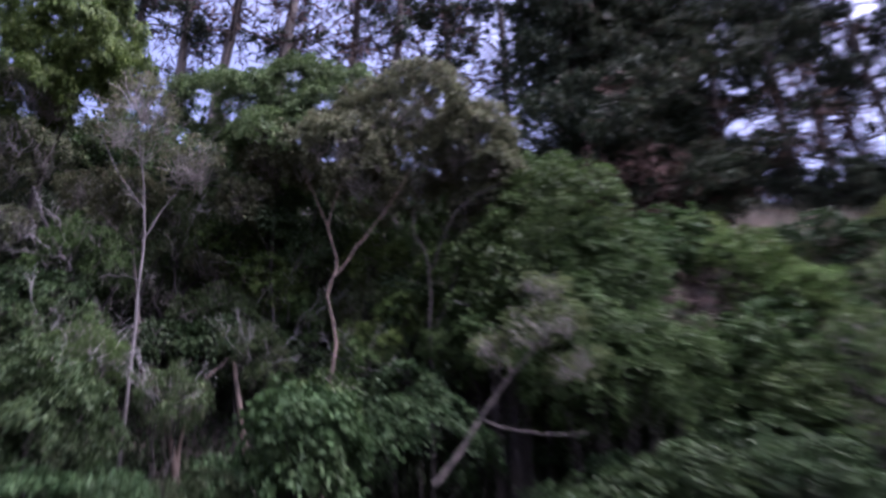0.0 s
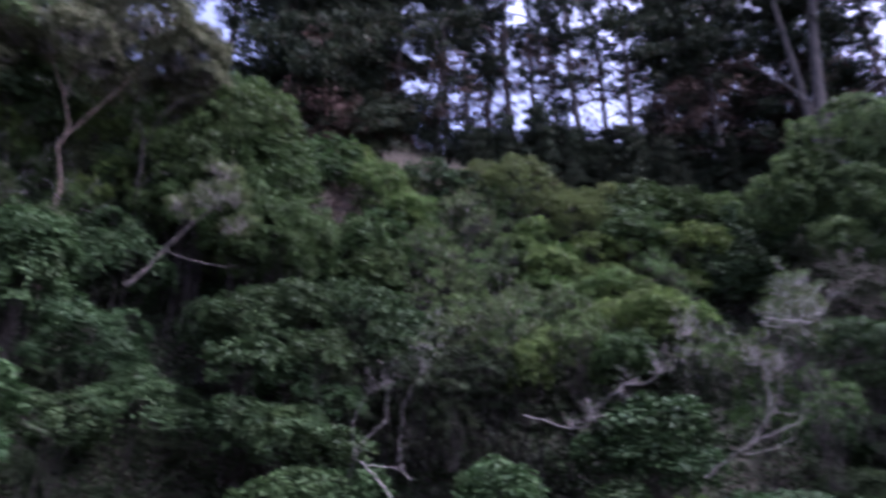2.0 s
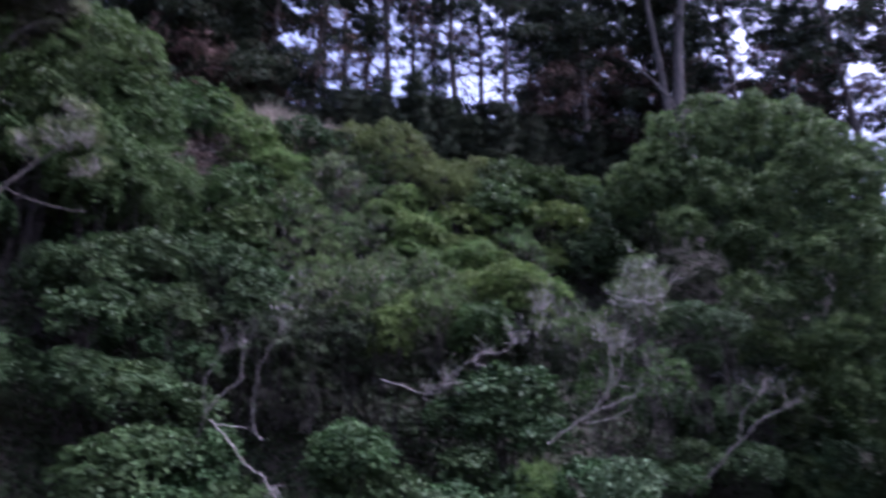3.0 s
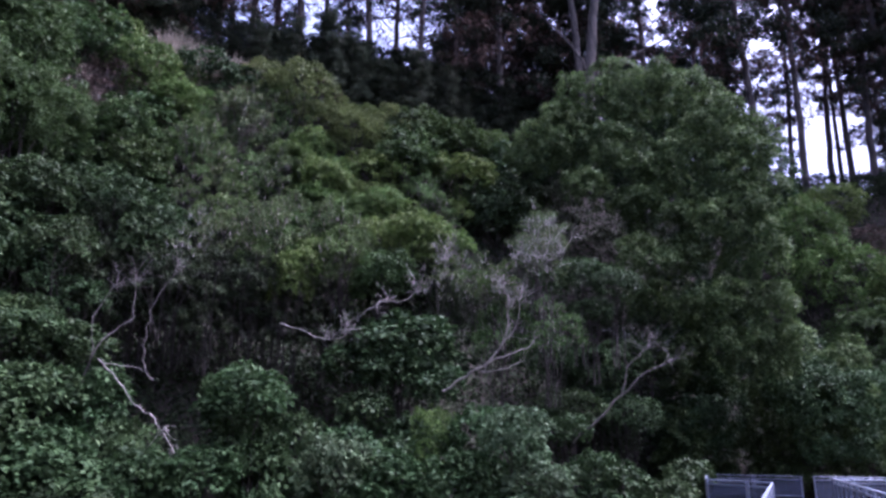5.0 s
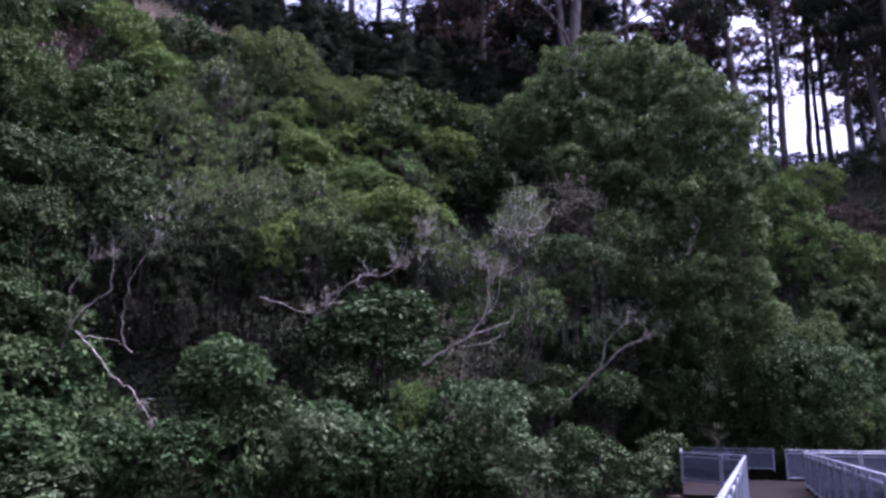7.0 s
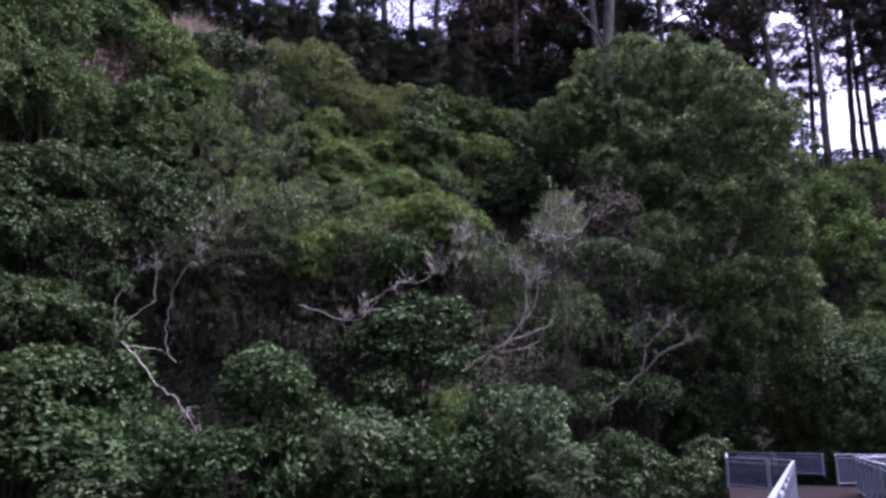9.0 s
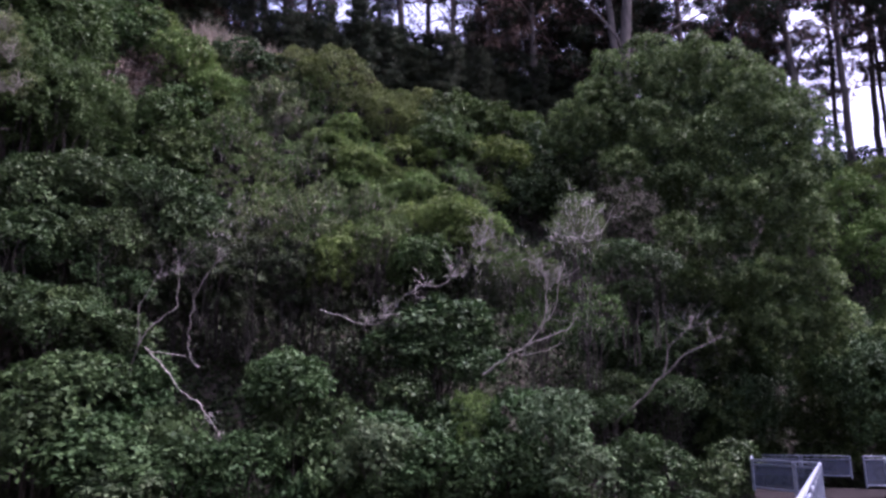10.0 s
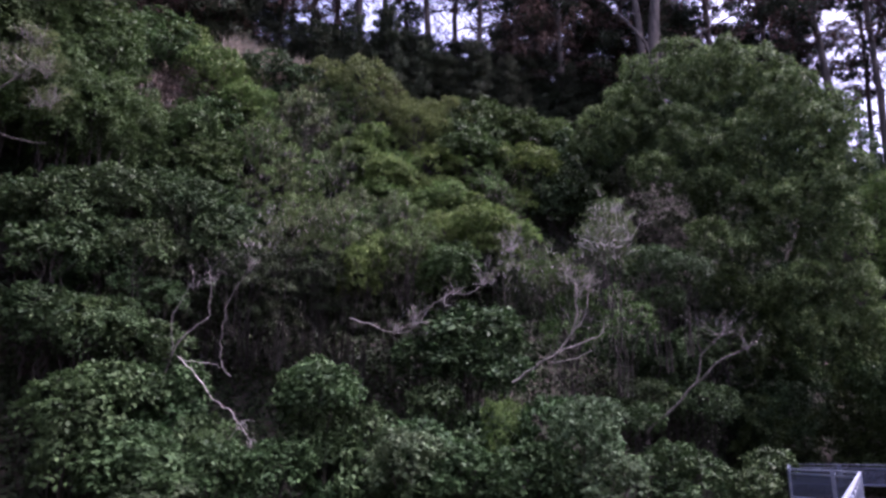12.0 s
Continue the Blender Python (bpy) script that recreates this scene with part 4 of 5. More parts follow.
# the broad tree over the landing
make_tree("broad_tree", "broad olive-green evergreen tree, foliage hanging to the ground", [
    [(20.0, 33.6, -2.0), (19.6, 33.4, 3.4), (18.9, 33.2, 8.5), (18.2, 33.2, 13.0), (17.6, 33.2, 17.0), 0.42, 0.1],
    [(19.6, 33.4, 2.8), (21.2, 31.5, 3.9), (22.8, 30.4, 4.4), 0.16, 0.05]], BARK_DARK,
    split_lobes([
        (14.7, 29.3, 18.6, 1.29, 1.31), (15.9, 27.4, 18.0, 1.13, 1.16), (18.0, 26.9, 16.9, 1.30, 1.33), (19.1, 25.2, 15.0, 0.94, 0.95),
        (12.4, 30.1, 17.2, 1.09, 1.11), (11.4, 28.9, 15.6, 1.55, 1.58), (13.5, 29.4, 17.5, 1.64, 1.67), (15.2, 28.3, 17.5, 1.68, 1.72),
        (17.2, 27.7, 17.2, 1.64, 1.68), (17.9, 25.4, 14.9, 1.54, 1.57), (18.9, 25.2, 13.8, 1.33, 1.36), (10.7, 29.4, 14.7, 1.08, 1.10),
        (12.8, 29.2, 14.8, 1.51, 1.54), (14.1, 27.4, 14.5, 1.52, 1.55), (16.3, 26.9, 14.0, 1.69, 1.72), (17.5, 25.2, 12.0, 1.62, 1.65),
        (18.7, 24.8, 11.6, 1.23, 1.26), (12.5, 27.5, 12.5, 1.02, 1.04), (14.7, 27.1, 12.0, 1.18, 1.21), (16.1, 25.6, 11.1, 1.39, 1.42),
    ], 11, 0.8) + split_lobes([
        (17.9, 24.6, 9.4, 1.47, 1.50), (13.7, 25.9, 9.3, 1.05, 1.08), (15.4, 25.9, 9.2, 1.32, 1.34), (16.4, 24.9, 7.8, 1.34, 1.36),
        (18.2, 24.4, 7.5, 1.22, 1.24), (15.2, 27.8, 7.9, 1.03, 1.05), (16.9, 27.8, 6.9, 1.40, 1.42), (16.9, 24.6, 6.1, 1.28, 1.30),
        (18.4, 24.2, 5.7, 1.21, 1.23), (15.5, 27.7, 5.4, 1.11, 1.13), (18.2, 28.7, 4.8, 1.45, 1.48), (19.7, 27.7, 4.3, 1.45, 1.47),
        (18.7, 28.4, 2.7, 1.29, 1.31), (16.1, 27.3, 2.8, 1.15, 1.18), (20.7, 27.0, 3.4, 1.29, 1.31), (20.1, 27.5, 1.8, 1.18, 1.21),
        (16.0, 28.6, 1.2, 1.14, 1.16), (18.2, 28.7, 1.0, 1.18, 1.21),
    ], 11, 0.8) + split_lobes([
        (22.4, 27.5, 5.6, 1.57, 1.60), (23.4, 26.7, 5.3, 1.46, 1.49), (22.6, 27.3, 3.7, 1.51, 1.54), (23.8, 26.4, 3.7, 1.13, 1.15),
        (22.9, 27.2, 2.0, 1.34, 1.37), (23.8, 26.3, 2.3, 1.07, 1.10),
    ], 10, 0.8), LEAF_TREE, 0.13, 0.066, 215, 0.26, 0, low=-0.6, ragged=0.28)
# added dark lobes behind the broad tree, so the gaps between its clumps read shaded
make_tree("evergreen_tree", "added dark backing foliage for the shaded gaps in the broad olive-green crown", [
    [(22.0, 35.0, -2.0), (21.5, 35.5, 6.0), (20.0, 36.5, 13.0), 0.3, 0.1]], BARK_DARK,
    split_lobes([
        (14.6, 33.4, 17.0, 2.39, 2.44), (17.4, 32.3, 18.2, 2.44, 2.49), (19.6, 30.8, 16.9, 2.40, 2.44), (21.0, 29.3, 14.7, 2.32, 2.37),
        (17.8, 31.1, 14.1, 2.30, 2.34), (19.5, 29.3, 11.2, 2.21, 2.25), (18.2, 29.3, 8.4, 2.13, 2.17), (19.2, 27.7, 5.7, 2.06, 2.10),
        (17.2, 28.2, 3.3, 2.00, 2.04), (20.4, 26.4, 4.5, 2.03, 2.07), (21.4, 25.2, 3.5, 2.01, 2.05),
    ], 7, 1.1), LEAF_DARK, 0.13, 0.07, 170, 0.3, 0, low=-0.6)
make_tree("forked_pine", "big old pine with grey-brown forking boughs and dark needles", [
    [(17.0, 37.3, 15.0), (17.2, 37.2, 23.1), (17.5, 37.1, 26.6), (17.7, 37.0, 28.9), (18.2, 36.7, 32.9), 0.42, 0.2],
    [(17.1, 37.25, 20.5), (16.7, 37.4, 24.0), (16.6, 37.5, 26.7), (16.4, 37.6, 29.1), (16.1, 37.7, 33.4), 0.26, 0.14],
    [(16.8, 37.0, 23.3), (16.5, 36.4, 24.1), (15.3, 37.0, 26.2), (13.9, 37.5, 27.8), 0.09, 0.04],
    [(17.2, 37.1, 22.4), (17.6, 35.9, 23.4), (19.0, 35.2, 24.1), (20.9, 34.1, 25.1), 0.13, 0.05]], BARK_OLD,
    split_lobes([(18.5, 37.5, 35.0, 4.0, 2.0), (15.5, 39.0, 34.0, 3.0, 1.6), (20.5, 36.0, 33.5, 3.0, 1.6), (13.0, 39.5, 30.5, 2.5, 1.2)], 8), NEEDLE, 0.5, 0.055, 30, 0.32, 0, low=-0.9)

# ---- the pines along the crest ----
def make_pine(height, first, branches, spread, tufts, dead, label, seed_lean=0.02, r0=0.23, brown_to=0.25):
    """A pine: a bare trunk, dead snags below, whorls of drooping branches with pads of needles above."""
    root = root_at("pine_tree", label, "tree", "pines along the crest")
    lean = rng.normal(0, seed_lean, 2)
    axis = [(lean[0] * h + 0.12 * math.sin(h * 0.4), lean[1] * h, h) for h in np.linspace(-2, height, 9)]
    trunk = bend(axis, r0, 0.06, 3, 0.02)
    mesh_object("trunk", *tubes([trunk], 9), BARK_PINE, root, smooth=True)
    tr = np.asarray(trunk)

    def on_trunk(h):
        return np.array([np.interp(h, tr[:, 2], tr[:, k]) for k in range(3)])

    limbs, C, D = [], [], []
    for i in range(branches):
        h = first + (height - first) * (i / branches) ** 1.15
        a = i * 2.4 + rng.uniform(-0.5, 0.5)
        k = spread * (1.05 - 0.6 * (h - first) / (height - first)) * rng.uniform(0.6, 1.2)
        o, p = np.array([math.sin(a), math.cos(a), 0]), on_trunk(h)
        path = [p, p + o * k * 0.45 + (0, 0, 0.12 * k), p + o * k * 0.8 + (0, 0, 0.05 * k), p + o * k + (0, 0, 0.02 * k)]
        limbs.append(bend(path, 0.06, 0.015, 2, 0.03))
        for s in np.linspace(0.4, 1.05, tufts):
            q = p + o * k * s + np.array([0, 0, 0.1 * k * math.sin(2.6 * s)])
            (D if i < branches * brown_to and rng.random() < 0.75 else C).append((*(q + rng.normal(0, 0.16 * k, 3) * (1, 1, 0.4)), 0.55 + 0.3 * rng.random(), 0.22 + 0.12 * rng.random()))
    tagged(mesh_object("branchwork", *tubes(limbs, 4), BARK_PINE, root), kind="stuff")
    snags = []
    for i in range(dead):
        h, a = rng.uniform(1.5, first + 2), rng.uniform(0, 6.28)
        p, o, k = on_trunk(h), np.array([math.sin(a), math.cos(a), rng.uniform(-0.1, 0.35)]), rng.uniform(0.6, 2.2)
        snags.append([(*p, 0.03), (*(p + o * k * 0.5), 0.02), (*(p + o * k + rng.normal(0, 0.15, 3)), 0.008)])
    if snags:
        tagged(mesh_object("dead_branchwork", *tubes(snags, 3), BARK_PINE, root), kind="stuff")
    mesh_object("needles", *foliage(C, 0.4, 0.06, 62, 0.3, low=-0.9, ragged=0.3, droop=0.1, fill=1.0), NEEDLE, root)
    if D:
        mesh_object("dead_needles", *foliage(D, 0.4, 0.05, 20, 0.34, low=-0.9, ragged=0.4, droop=0.6, fill=1.0), NEEDLE_DEAD, root, "hanging brown dead needles")
    return root


HIGH_TEXT = "tall pine with a bare trunk and a high thin crown"
MID_TEXT = "pine with drooping dark branches from low on its trunk"
FULL_TEXT = "dense dark pine with foliage almost down to the ground"
high = [make_pine(23, 8.5, 22, 2.5, 2, 12, HIGH_TEXT), make_pine(25, 10.5, 20, 2.5, 2, 14, HIGH_TEXT), make_pine(22, 7.0, 22, 2.2, 2, 12, HIGH_TEXT)]
middle = [make_pine(22, 5.0, 34, 3.2, 4, 12, MID_TEXT), make_pine(20, 4.2, 32, 3.0, 4, 12, MID_TEXT)]
sparse = [make_pine(22, 6.0, 28, 3.0, 3, 12, MID_TEXT), make_pine(24, 7.0, 26, 3.2, 3, 12, MID_TEXT)]
full = [make_pine(19, 0.8, 60, 3.6, 6, 4, FULL_TEXT), make_pine(17, 1.2, 54, 3.3, 6, 4, FULL_TEXT)]


def stand(stock, rows, wide=1.0):
    for i, (az, r, s) in enumerate(rows):
        x, y = r * math.sin(radians(az)), r * math.cos(radians(az))
        m = Matrix.Translation((x, y, land(x, y) - 0.2)) @ Matrix.Rotation(i * 1.9 + az, 4, "Z") @ Matrix.Diagonal((s * wide, s * wide, s, 1))
        proto = stock[i % len(stock)]
        if proto.name in used:
            copy_thing(proto, m @ Matrix.Diagonal((1 / proto.scale[0], 1 / proto.scale[1], 1 / proto.scale[2], 1)))
        else:
            used.add(proto.name)
            proto.matrix_basis = m


stand([high[0], high[2], high[1]], [(-46, 37, 1.5), (-41.5, 36, 1.6), (-36.8, 40, 1.5), (-34.0, 38, 1.5), (-29.0, 41, 1.5), (-24.4, 39, 1.3), (-49, 39, 1.5), (-53, 41, 1.5)])
stand([high[0], high[1]], [(39.3, 56, 1.0), (40.1, 51, 1.15), (41.9, 56, 1.15), (42.4, 60, 0.95), (44.6, 53, 1.2), (47.7, 51, 1.15), (50, 54, 1.1), (53, 53, 1.1)])
stand([sparse[0], sparse[1]], [(37.2, 49, 1.35), (43.2, 55, 1.1), (46.4, 53, 1.2), (38.7, 62, 0.55), (48.8, 54, 1.1), (35.4, 53, 1.2), (51.0, 56, 1.1)])
stand(middle, [(47.2, 63, 1.1), (35.6, 58, 1.1), (45.4, 61, 1.0), (49.6, 58, 1.05)])
stand(sparse, [(-11.8, 38, 1.0), (-9.8, 37, 1.0), (-6.4, 37, 1.0), (-3.4, 38, 1.0)])
stand(high, [(0.1, 39, 1.15), (2.4, 40, 1.0), (4.3, 42, 0.95), (6.3, 39, 1.1), (8.6, 41, 1.0), (-1.6, 40, 1.0), (-5.2, 41, 1.0)])
stand(full, [(-13.6, 36.5, 0.42), (-11.3, 37, 0.4), (-9.0, 37, 0.38), (-4.6, 37.5, 0.36), (-6.8, 37, 0.35), (-2.4, 37, 0.26), (0.6, 36.5, 0.2), (3.2, 37.5, 0.2), (5.6, 37, 0.21), (8.0, 38, 0.24), (10.4, 39, 0.3), (12.5, 41, 0.4), (15.0, 42, 0.42)])
stand([sparse[1], high[0], sparse[0], high[2]], [(10.6, 40, 1.0), (12.2, 42, 1.05), (13.6, 41, 1.0), (15.6, 43, 1.0), (17.2, 41, 1.0), (19.0, 44, 1.1), (22.2, 45, 1.1), (25.4, 43, 1.1), (29.2, 46, 1.1)])
stand(middle, [(16.0, 46, 1.0), (19.6, 46, 1.05), (23.6, 45, 1.15), (26.6, 48, 1.1), (33.0, 50, 1.05)])
stand(full, [(-19.2, 35.5, 1.2), (-17.2, 37.5, 1.2), (-14.8, 36, 1.2), (-12.6, 38, 1.0), (21.5, 44, 0.6), (27.5, 46, 0.65), (31.2, 49, 0.6), (34.2, 52, 0.7)])

# young pines close together under the tall ones
for az in np.arange(-13, 23, 0.8):
    r = float(np.interp(az, AZ, CREST_R)) + rng.uniform(3.5, 7.0)
    tall = 1.55 + r * math.tan(radians(float(np.interp(az, [-13, -9, -5, 8, 13, 23], [30.6, 30.0, 29.8, 29.8, 28.2, 26.8])))) - land(r * math.sin(radians(az)), r * math.cos(radians(az)))
    stand([full[int(rng.integers(2))]], [(az + rng.uniform(-0.3, 0.3), r, max(1.0, tall) / 17.5 * rng.uniform(0.8, 1.12))], 1.75)

# more pines farther back
stand([high[0], sparse[0], high[1]], [(-50, 52, 1.0), (-36, 55, 1.0), (-16, 52, 1.0), (-12, 55, 1.0)])
stand([middle[1], high[0]], [(12, 56, 1.0), (16, 52, 1.0), (19, 58, 1.0), (24, 56, 1.0), (31, 62, 1.0)])

# leafy shrubs that close the crest behind the small trees
for i, az in enumerate(np.arange(-56, -24, 2.9)):
    r = float(np.interp(az, AZ, CREST_R)) + rng.uniform(-0.5, 1.0)
    x, y = r * math.sin(radians(az)), r * math.cos(radians(az))
    h = rng.uniform(1.7, 2.3)
    put(green[i % 2][0], x, y, land(x, y) + 0.8 * h, 2.2, h, green[i % 2][1])

# dark scrub along the crest under the pines
for az in np.arange(-60, 52, 2.6):
    r = float(np.interp(az, AZ, CREST_R)) + rng.uniform(0.5, 3.5) + (4.5 if -18 < az < -4 else 0)
    x, y = r * math.sin(radians(az)), r * math.cos(radians(az))
    h = rng.uniform(0.7, 1.2) * (2.6 if -5 < az < 20 else 1.4 if -4 < az < 36 else 2.2 if az < -22 else 1.5 if az < -4 else 1.5)
    if -6 < az < 22:
        stand([full[int(rng.integers(2))]], [(az, r, h * 0.115)])
        stand([full[int(rng.integers(2))]], [(az + 1.3, r + 1.5, h * 0.095)])
        continue
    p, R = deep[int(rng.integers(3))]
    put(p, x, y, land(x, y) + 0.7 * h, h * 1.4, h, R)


for az in np.arange(-60, 34, 3.1):
    r = float(np.interp(az, AZ, CREST_R)) + rng.uniform(5, 8)
    x, y = r * math.sin(radians(az)), r * math.cos(radians(az))
    h = rng.uniform(0.8, 1.2) * (2.6 if az < -22 else 2.5 if -6 < az < 18 else 1.9)
    if -6 < az < 22:
        stand([full[int(rng.integers(2))]], [(az, r, h * 0.115)])
        stand([full[int(rng.integers(2))]], [(az + 1.3, r + 1.5, h * 0.095)])
        continue
    p, R = deep[int(rng.integers(3))]
    put(p, x, y, land(x, y) + 0.7 * h, h * 1.4, h, R)


# low dark scrub behind the far slope's crest
for az in np.arange(35.5, 54, 1.7):
    r = float(np.interp(az, AZ, CREST_R)) + rng.uniform(2.0, 5.0)
    x, y = r * math.sin(radians(az)), r * math.cos(radians(az))
    h = rng.uniform(0.9, 1.4)
    p, R = deep[int(rng.integers(3))]
    put(p, x, y, land(x, y) + 0.9 * h, h * 1.5, h * 1.1, R)


# stock that found no place is taken away
for ob in [o for o in bpy.data.objects if o.type == "EMPTY" and o.location.length < 0.01 and not o.parent and o.children]:
    for child in ob.children:
        bpy.data.objects.remove(child)
    bpy.data.objects.remove(ob)


# ---- dry grass on the bare crest ----
def dry_grass():
    C, N, X, Ls = [], [], [], []
    for i in range(520):
        tall = i % 2 == 0
        az, r = (radians(rng.uniform(-10.5, -2.0)), rng.uniform(30.6, 33.0)) if tall else (radians(rng.uniform(-19, -9)), rng.uniform(30.2, 35.0))
        x, y = r * math.sin(az), r * math.cos(az)
        h = rng.uniform(0.8, 1.4) if tall else rng.uniform(0.3, 0.65)
        for j in range(26):
            d = unit(np.array([rng.normal(0, 0.35), rng.normal(0, 0.35), 1.0]))
            k = h * rng.uniform(0.6, 1.2)
            C.append(np.array([x, y, land(x, y)]) + d * k * 0.5 + rng.normal(0, 0.06, 3) * (1, 1, 0))
            N.append(rng.normal(size=3))
            X.append(d)
            Ls.append(k)
    v, f = leaves(np.array(C), np.array(N), np.array(X), np.array(Ls), np.full(len(C), 0.03))
    tagged(mesh_object("dry_grass", v, f, STRAW), "tufts of bleached dry grass on the crest", "grass", kind="stuff")


dry_grass()


# ---- fallen and dead wood ----
def deadwood(name, label, limbs, twigs, mat=None):
    root = tagged(new(name), label, "branch")
    root.location = limbs[0][0][:3]
    shift = np.array(root.location)
    for i, l in enumerate(limbs):
        v, f = tubes([bend(l[:-2], l[-2] * 0.5, l[-1] * 0.5, 4, 0.03)], 7)
        mesh_object("bough" if i == 0 else "side_branch", v - shift, f, mat or DEADWOOD, root, smooth=True)
    sprays = []
    for (x, y, z), up, n, k in twigs:
        sprays += twig_spray((x, y, z), up, n, k, 0.5, 0.009)
    if sprays:
        v, f = tubes(sprays, 3)
        tagged(mesh_object("twig_spray", v - shift, f, mat or DEADWOOD, root), kind="stuff")


deadwood("fallen_branch", "bleached fallen branch hanging down the bank over the shrubs", [
    [(-4.09, 19.78, 3.79), (-3.58, 19.58, 3.28), (-2.99, 19.4, 2.6), (-2.52, 19.2, 2.28), (-2.1, 19.1, 1.65), (-2.02, 19.0, 1.27), 0.036, 0.014],
    [(-4.0, 19.74, 3.72), (-3.5, 19.9, 3.66), (-3.1, 20.1, 3.6), 0.025, 0.012]],
    [((-2.42, 19.2, 2.2), (0.5, -0.2, -1), 6, 0.7), ((-2.1, 19.1, 1.7), (0.1, -0.2, -1), 8, 0.7)])
deadwood("crooked_stems", "crooked grey bare stems rising out of a dark hollow", [
    [(-4.6, 20.7, 3.0), (-4.4, 20.33, 3.92), (-3.96, 20.42, 4.6), (-3.6, 20.49, 5.03), (-3.59, 20.49, 5.94), 0.05, 0.02],
    [(-4.4, 20.33, 3.92), (-4.5, 20.4, 4.9), (-4.1, 20.45, 5.8), 0.03, 0.015],
    [(-2.95, 20.5, 3.4), (-3.15, 20.5, 3.72), (-3.2, 20.5, 4.52), (-3.1, 20.5, 5.37), (-2.6, 20.6, 6.36), 0.04, 0.016]],
    [((-3.59, 20.46, 5.9), (0, -0.2, 1), 8, 0.9), ((-2.60, 20.56, 6.3), (0, -0.2, 1), 10, 0.9), ((-4.1, 20.46, 5.7), (0, -0.2, 1), 8, 0.8)], BARK_GREY)
deadwood("dead_branch", "bleached dead branch with a fan of bare twigs", [
    [(4.65, 20.09, 3.36), (5.30, 19.53, 3.83), (6.04, 19.25, 4.20), (6.70, 19.07, 4.48), (6.98, 18.97, 4.94), 0.07, 0.025],
    [(5.58, 19.44, 3.92), (6.14, 19.25, 4.67), (6.23, 19.16, 5.60), (6.04, 19.16, 6.15), 0.05, 0.02],
    [(5.95, 19.34, 4.39), (6.42, 19.16, 5.04), (6.51, 19.07, 5.87), 0.04, 0.015],
    [(5.49, 19.44, 3.83), (6.14, 19.16, 3.92), (6.60, 19.07, 4.11), 0.04, 0.015]],
    [((6.23, 19.16, 5.60), (0, -0.2, 1), 12, 0.9), ((6.04, 19.16, 5.97), (-0.3, -0.2, 1), 12, 0.9), ((6.51, 19.07, 5.78), (0.3, -0.2, 1), 12, 0.8), ((6.14, 19.25, 4.76), (0.2, -0.3, 1), 8, 0.7)])
deadwood("dead_branch", "twisted bare grey branch ending in fine twigs", [
    [(2.42, 20.46, 5.41), (2.88, 20.00, 5.69), (3.44, 19.81, 5.69), (3.81, 19.81, 6.06), 0.04, 0.02],
    [(2.79, 20.09, 5.69), (2.70, 19.81, 5.41), (2.98, 19.72, 5.32), 0.025, 0.012]],
    [((2.98, 19.90, 5.69), (0.2, -0.2, 0.4), 10, 0.6), ((3.81, 19.81, 5.97), (0.3, -0.2, 1), 12, 0.9), ((4.65, 20.09, 6.99), (0.0, -0.2, 1), 16, 1.0)])
deadwood("dead_branch", "low drooping bare branch with pale twigs", [
    [(0.19, 20.74, 5.04), (0.65, 20.27, 4.85), (1.58, 20.09, 4.57), (2.14, 20.00, 5.04), 0.035, 0.015]],
    [((1.86, 20.09, 4.85), (0.5, -0.2, 1), 14, 0.7), ((1.40, 20.09, 4.67), (0.3, -0.2, 0.6), 8, 0.5)])
deadwood("dead_branch", "grey forked branch in the shade of the broad tree", [
    [(8.18, 19.72, 1.97), (8.74, 19.25, 2.62), (9.30, 18.88, 3.27), (9.86, 18.60, 3.83), (10.70, 18.23, 4.29), 0.08, 0.03],
    [(9.30, 18.88, 3.27), (9.49, 18.79, 4.01), (10.04, 18.60, 4.57), 0.05, 0.02]],
    [((10.42, 18.32, 4.20), (0.6, -0.2, 0.6), 10, 0.8), ((10.04, 18.60, 4.57), (0.3, -0.2, 1), 10, 0.8)], BARK_GREY)

# ---- the footbridge ----
DECK, RAIL, STEP = 0.07, 1.05, 0.3
WAY = radians(36.4)
ALONG, ACROSS = Vector((math.sin(WAY), math.cos(WAY), 0)), Vector((math.cos(WAY), -math.sin(WAY), 0))


def spot(s, d, z=0.0):
    """A place d metres right of and s metres along the footbridge, z above its deck."""
    v = ALONG * s + ACROSS * d
    return Vector((v.x, v.y, DECK + z))


def box_between(p, q, wide, tall):
    """A bevelled bar from p to q."""
    bm = bmesh.new()
    bmesh.ops.create_cube(bm, size=1.0)
    d = q - p
    bmesh.ops.scale(bm, vec=(d.length, wide, tall), verts=bm.verts)
    bmesh.ops.bevel(bm, geom=bm.edges[:], offset=min(wide, tall) * 0.18, segments=1, affect="EDGES")
    turn = d.to_track_quat("X", "Z").to_matrix().to_4x4()
    bmesh.ops.transform(bm, matrix=Matrix.Translation((p + q) / 2) @ turn, verts=bm.verts)
    return bm


def part(name, bm, mat, parent, label=""):
    me = bpy.data.meshes.new(name)
    bm.to_mesh(me)
    bm.free()
    me.materials.append(mat)
    ob = new(name, me)
    ob.parent = parent
    ob.matrix_parent_inverse = parent.matrix_basis.inverted()
    if label:
        tagged(ob, label)
    return ob


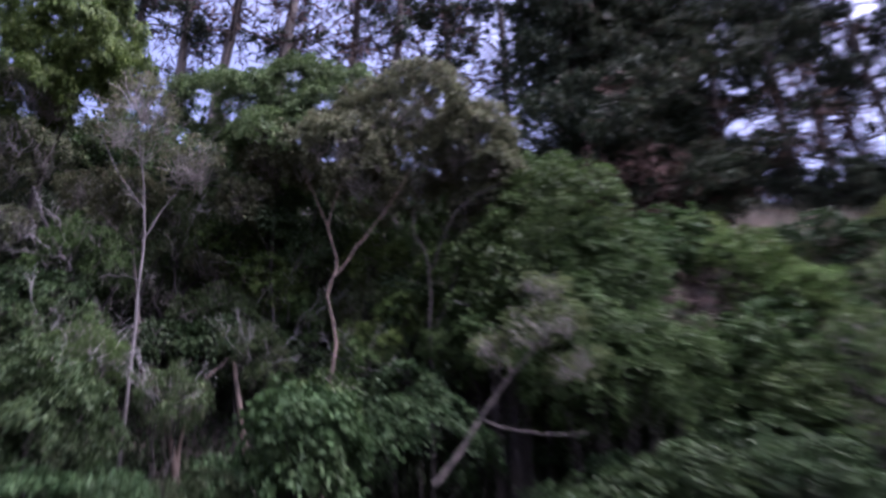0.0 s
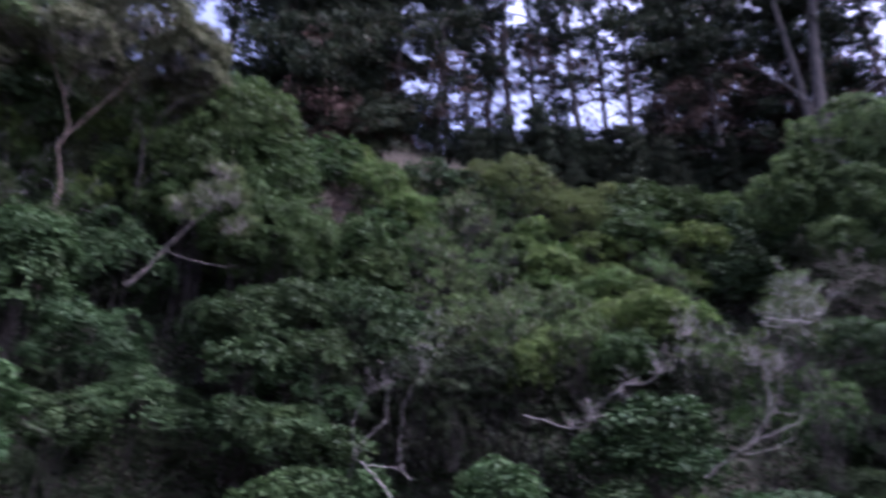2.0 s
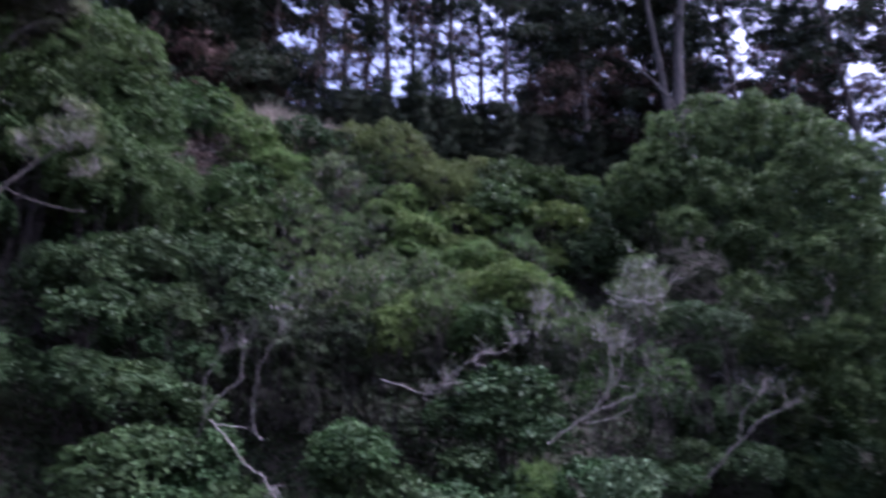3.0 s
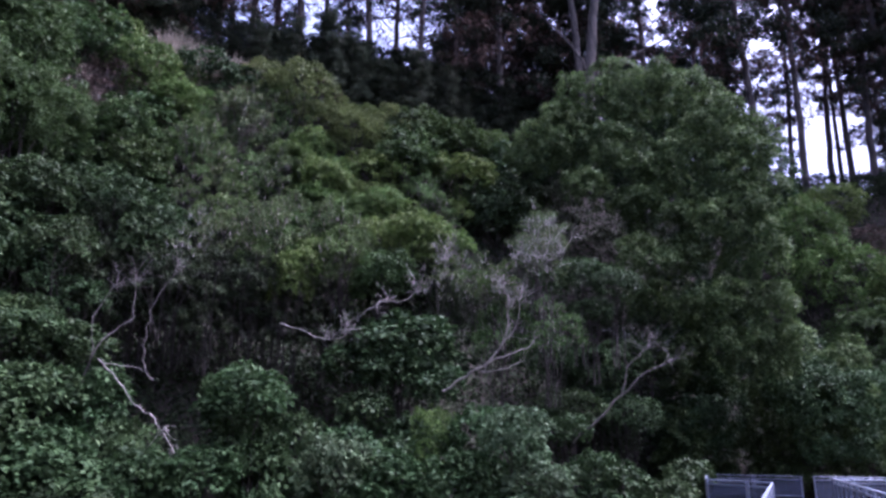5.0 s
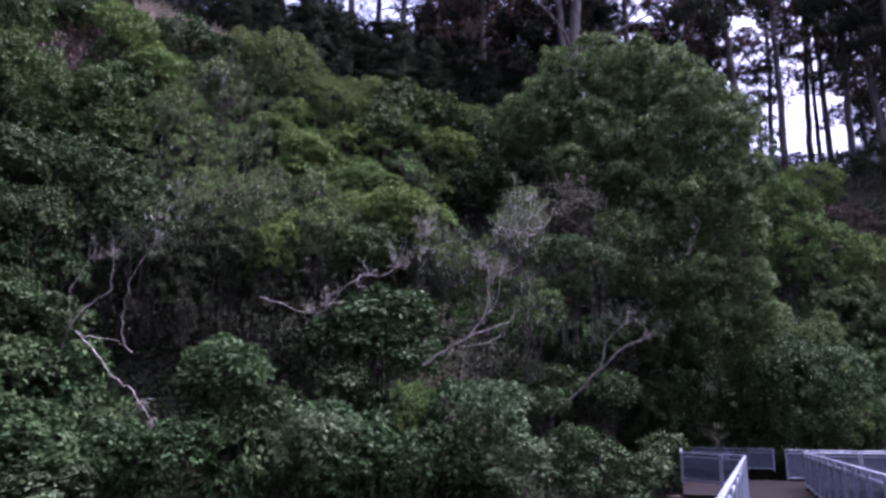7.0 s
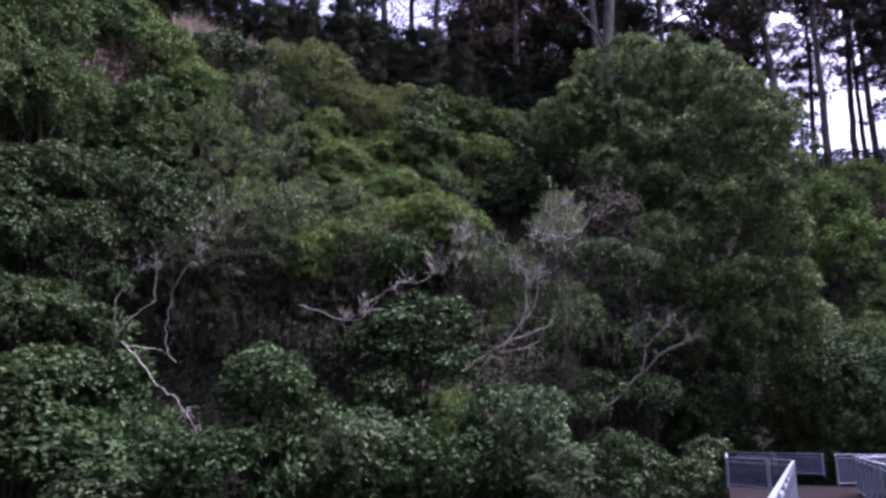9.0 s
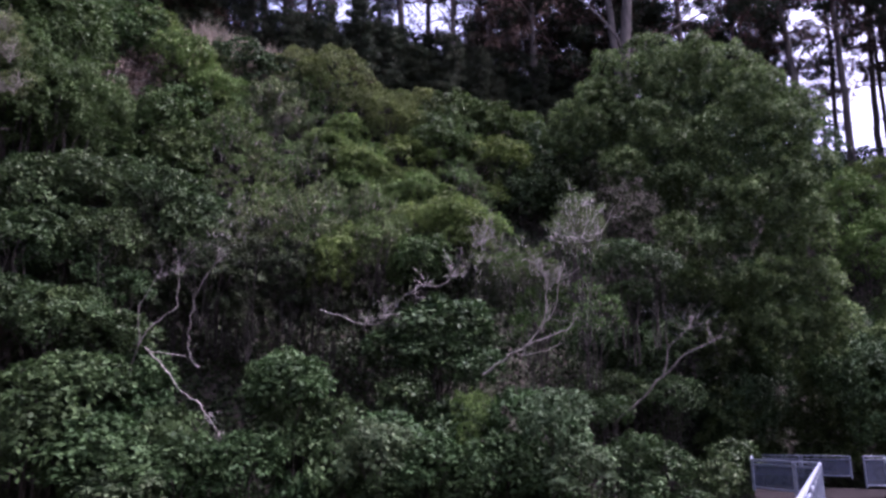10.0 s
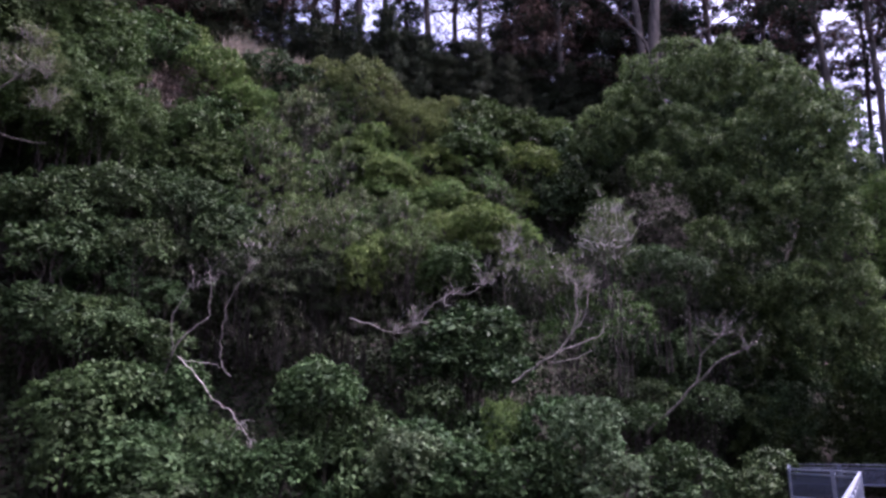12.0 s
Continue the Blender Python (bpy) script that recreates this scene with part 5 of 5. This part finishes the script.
def railing(corners, group, pitch=1.6, lift=0.0):
    """Steel railing panels between posts, with a wire-mesh infill and a handrail, along a line of corners."""
    for (s0, d0), (s1, d1) in zip(corners, corners[1:]):
        p, q = spot(s0, d0, lift), spot(s1, d1, lift)
        n = max(1, round((q - p).length / pitch))
        for i in range(n):
            a, b = p.lerp(q, i / n), p.lerp(q, (i + 1) / n)
            root = tagged(new("railing_panel"), "galvanised steel railing panel with grey wire-mesh infill on the footbridge", "railing", group)
            root.location = a
            up, high = Vector((0, 0, 1)), RAIL - lift
            k = (b - a).normalized()
            for end in (a + k * 0.04, b - k * 0.04):
                part("post", box_between(end, end + up * high, 0.05, 0.05), STEEL, root)
            part("handrail", box_between(a + up * (high + 0.02), b + up * (high + 0.02), 0.05, 0.035), STEEL, root)
            part("upper_rail", box_between(a + k * 0.07 + up * (high - 0.09), b - k * 0.07 + up * (high - 0.09), 0.035, 0.04), STEEL, root)
            part("lower_rail", box_between(a + k * 0.07 + up * 0.1, b - k * 0.07 + up * 0.1, 0.035, 0.04), STEEL, root)
            part("mesh_infill", box_between(a + k * 0.07 + up * (high * 0.5), b - k * 0.07 + up * (high * 0.5), 0.008, high - 0.24), MESH_WIRE, root, "grey wire mesh")


railing([(-4, -0.27), (19.0, -0.17)], "railings of the footbridge")
railing([(19.0, -0.17), (20.0, -0.73), (21.5, -1.78)], "railings of the landing", lift=STEP)
railing([(-4, 1.38), (26.4, 1.48)], "railings of the footbridge")
railing([(21.5, -1.78), (30.5, -2.5), (30.5, 0.72)], "railings of the landing", lift=STEP)
railing([(30.5, 1.06), (33.0, 6.2)], "railings of the landing")
railing([(26.4, 1.48), (27.6, 6.2)], "railings of the landing")

deck = tagged(new("footbridge_deck"), "weathered brown timber deck of the footbridge and its landing", "deck", kind="structure")
deck.location = spot(12, 0.5)
for d in (-0.15, 1.35):
    part("bearer", box_between(spot(-4, d, -0.22), spot(21.5, d, -0.22), 0.14, 0.3), TIMBER, deck)
for s in (22.4, 30.2):
    part("bearer", box_between(spot(s, -2.3, -0.25), spot(s, 5.9, -0.25), 0.14, 0.3), TIMBER, deck)
for s, d in ((0, -0.1), (0, 1.3), (10, -0.1), (10, 1.3), (20, -0.1), (20, 1.3), (22.4, -1.6), (30.2, -2.2), (30.2, 5.7)):
    p = spot(s, d, -0.1)
    part("pile", box_between(Vector((p.x, p.y, land(p.x, p.y) - 0.4)), p, 0.2, 0.2), TIMBER, deck)
walk_plank = None
for i in range(188):
    s = -4 + 0.136 * i
    if walk_plank is None:
        bm = box_between(Vector((0, -0.87, 0)), Vector((0, 0.87, 0)), 0.13, 0.045)
        walk_plank = part("plank", bm, PLANK, deck)
        ob, mesh = walk_plank, walk_plank.data
    else:
        ob = new("plank", mesh)
        ob.parent = deck
    c = spot(s, 0.54 + 0.01 * math.sin(i * 7.1), -0.024 + 0.002 * math.sin(i * 3.3))
    ob.matrix_parent_inverse = deck.matrix_basis.inverted()
    ob.matrix_basis = Matrix.Translation(c) @ Matrix.Rotation(math.pi / 2 - WAY, 4, "Z")
for i in range(66):
    s = 21.66 + 0.136 * i
    d0, d1 = -1.78 - 0.08 * (s - 21.5), (1.4 if s < 26.4 else 6.1)
    part("plank", box_between(spot(s, d0, -0.024), spot(s, d1, -0.024), 0.13, 0.045), PLANK, deck)
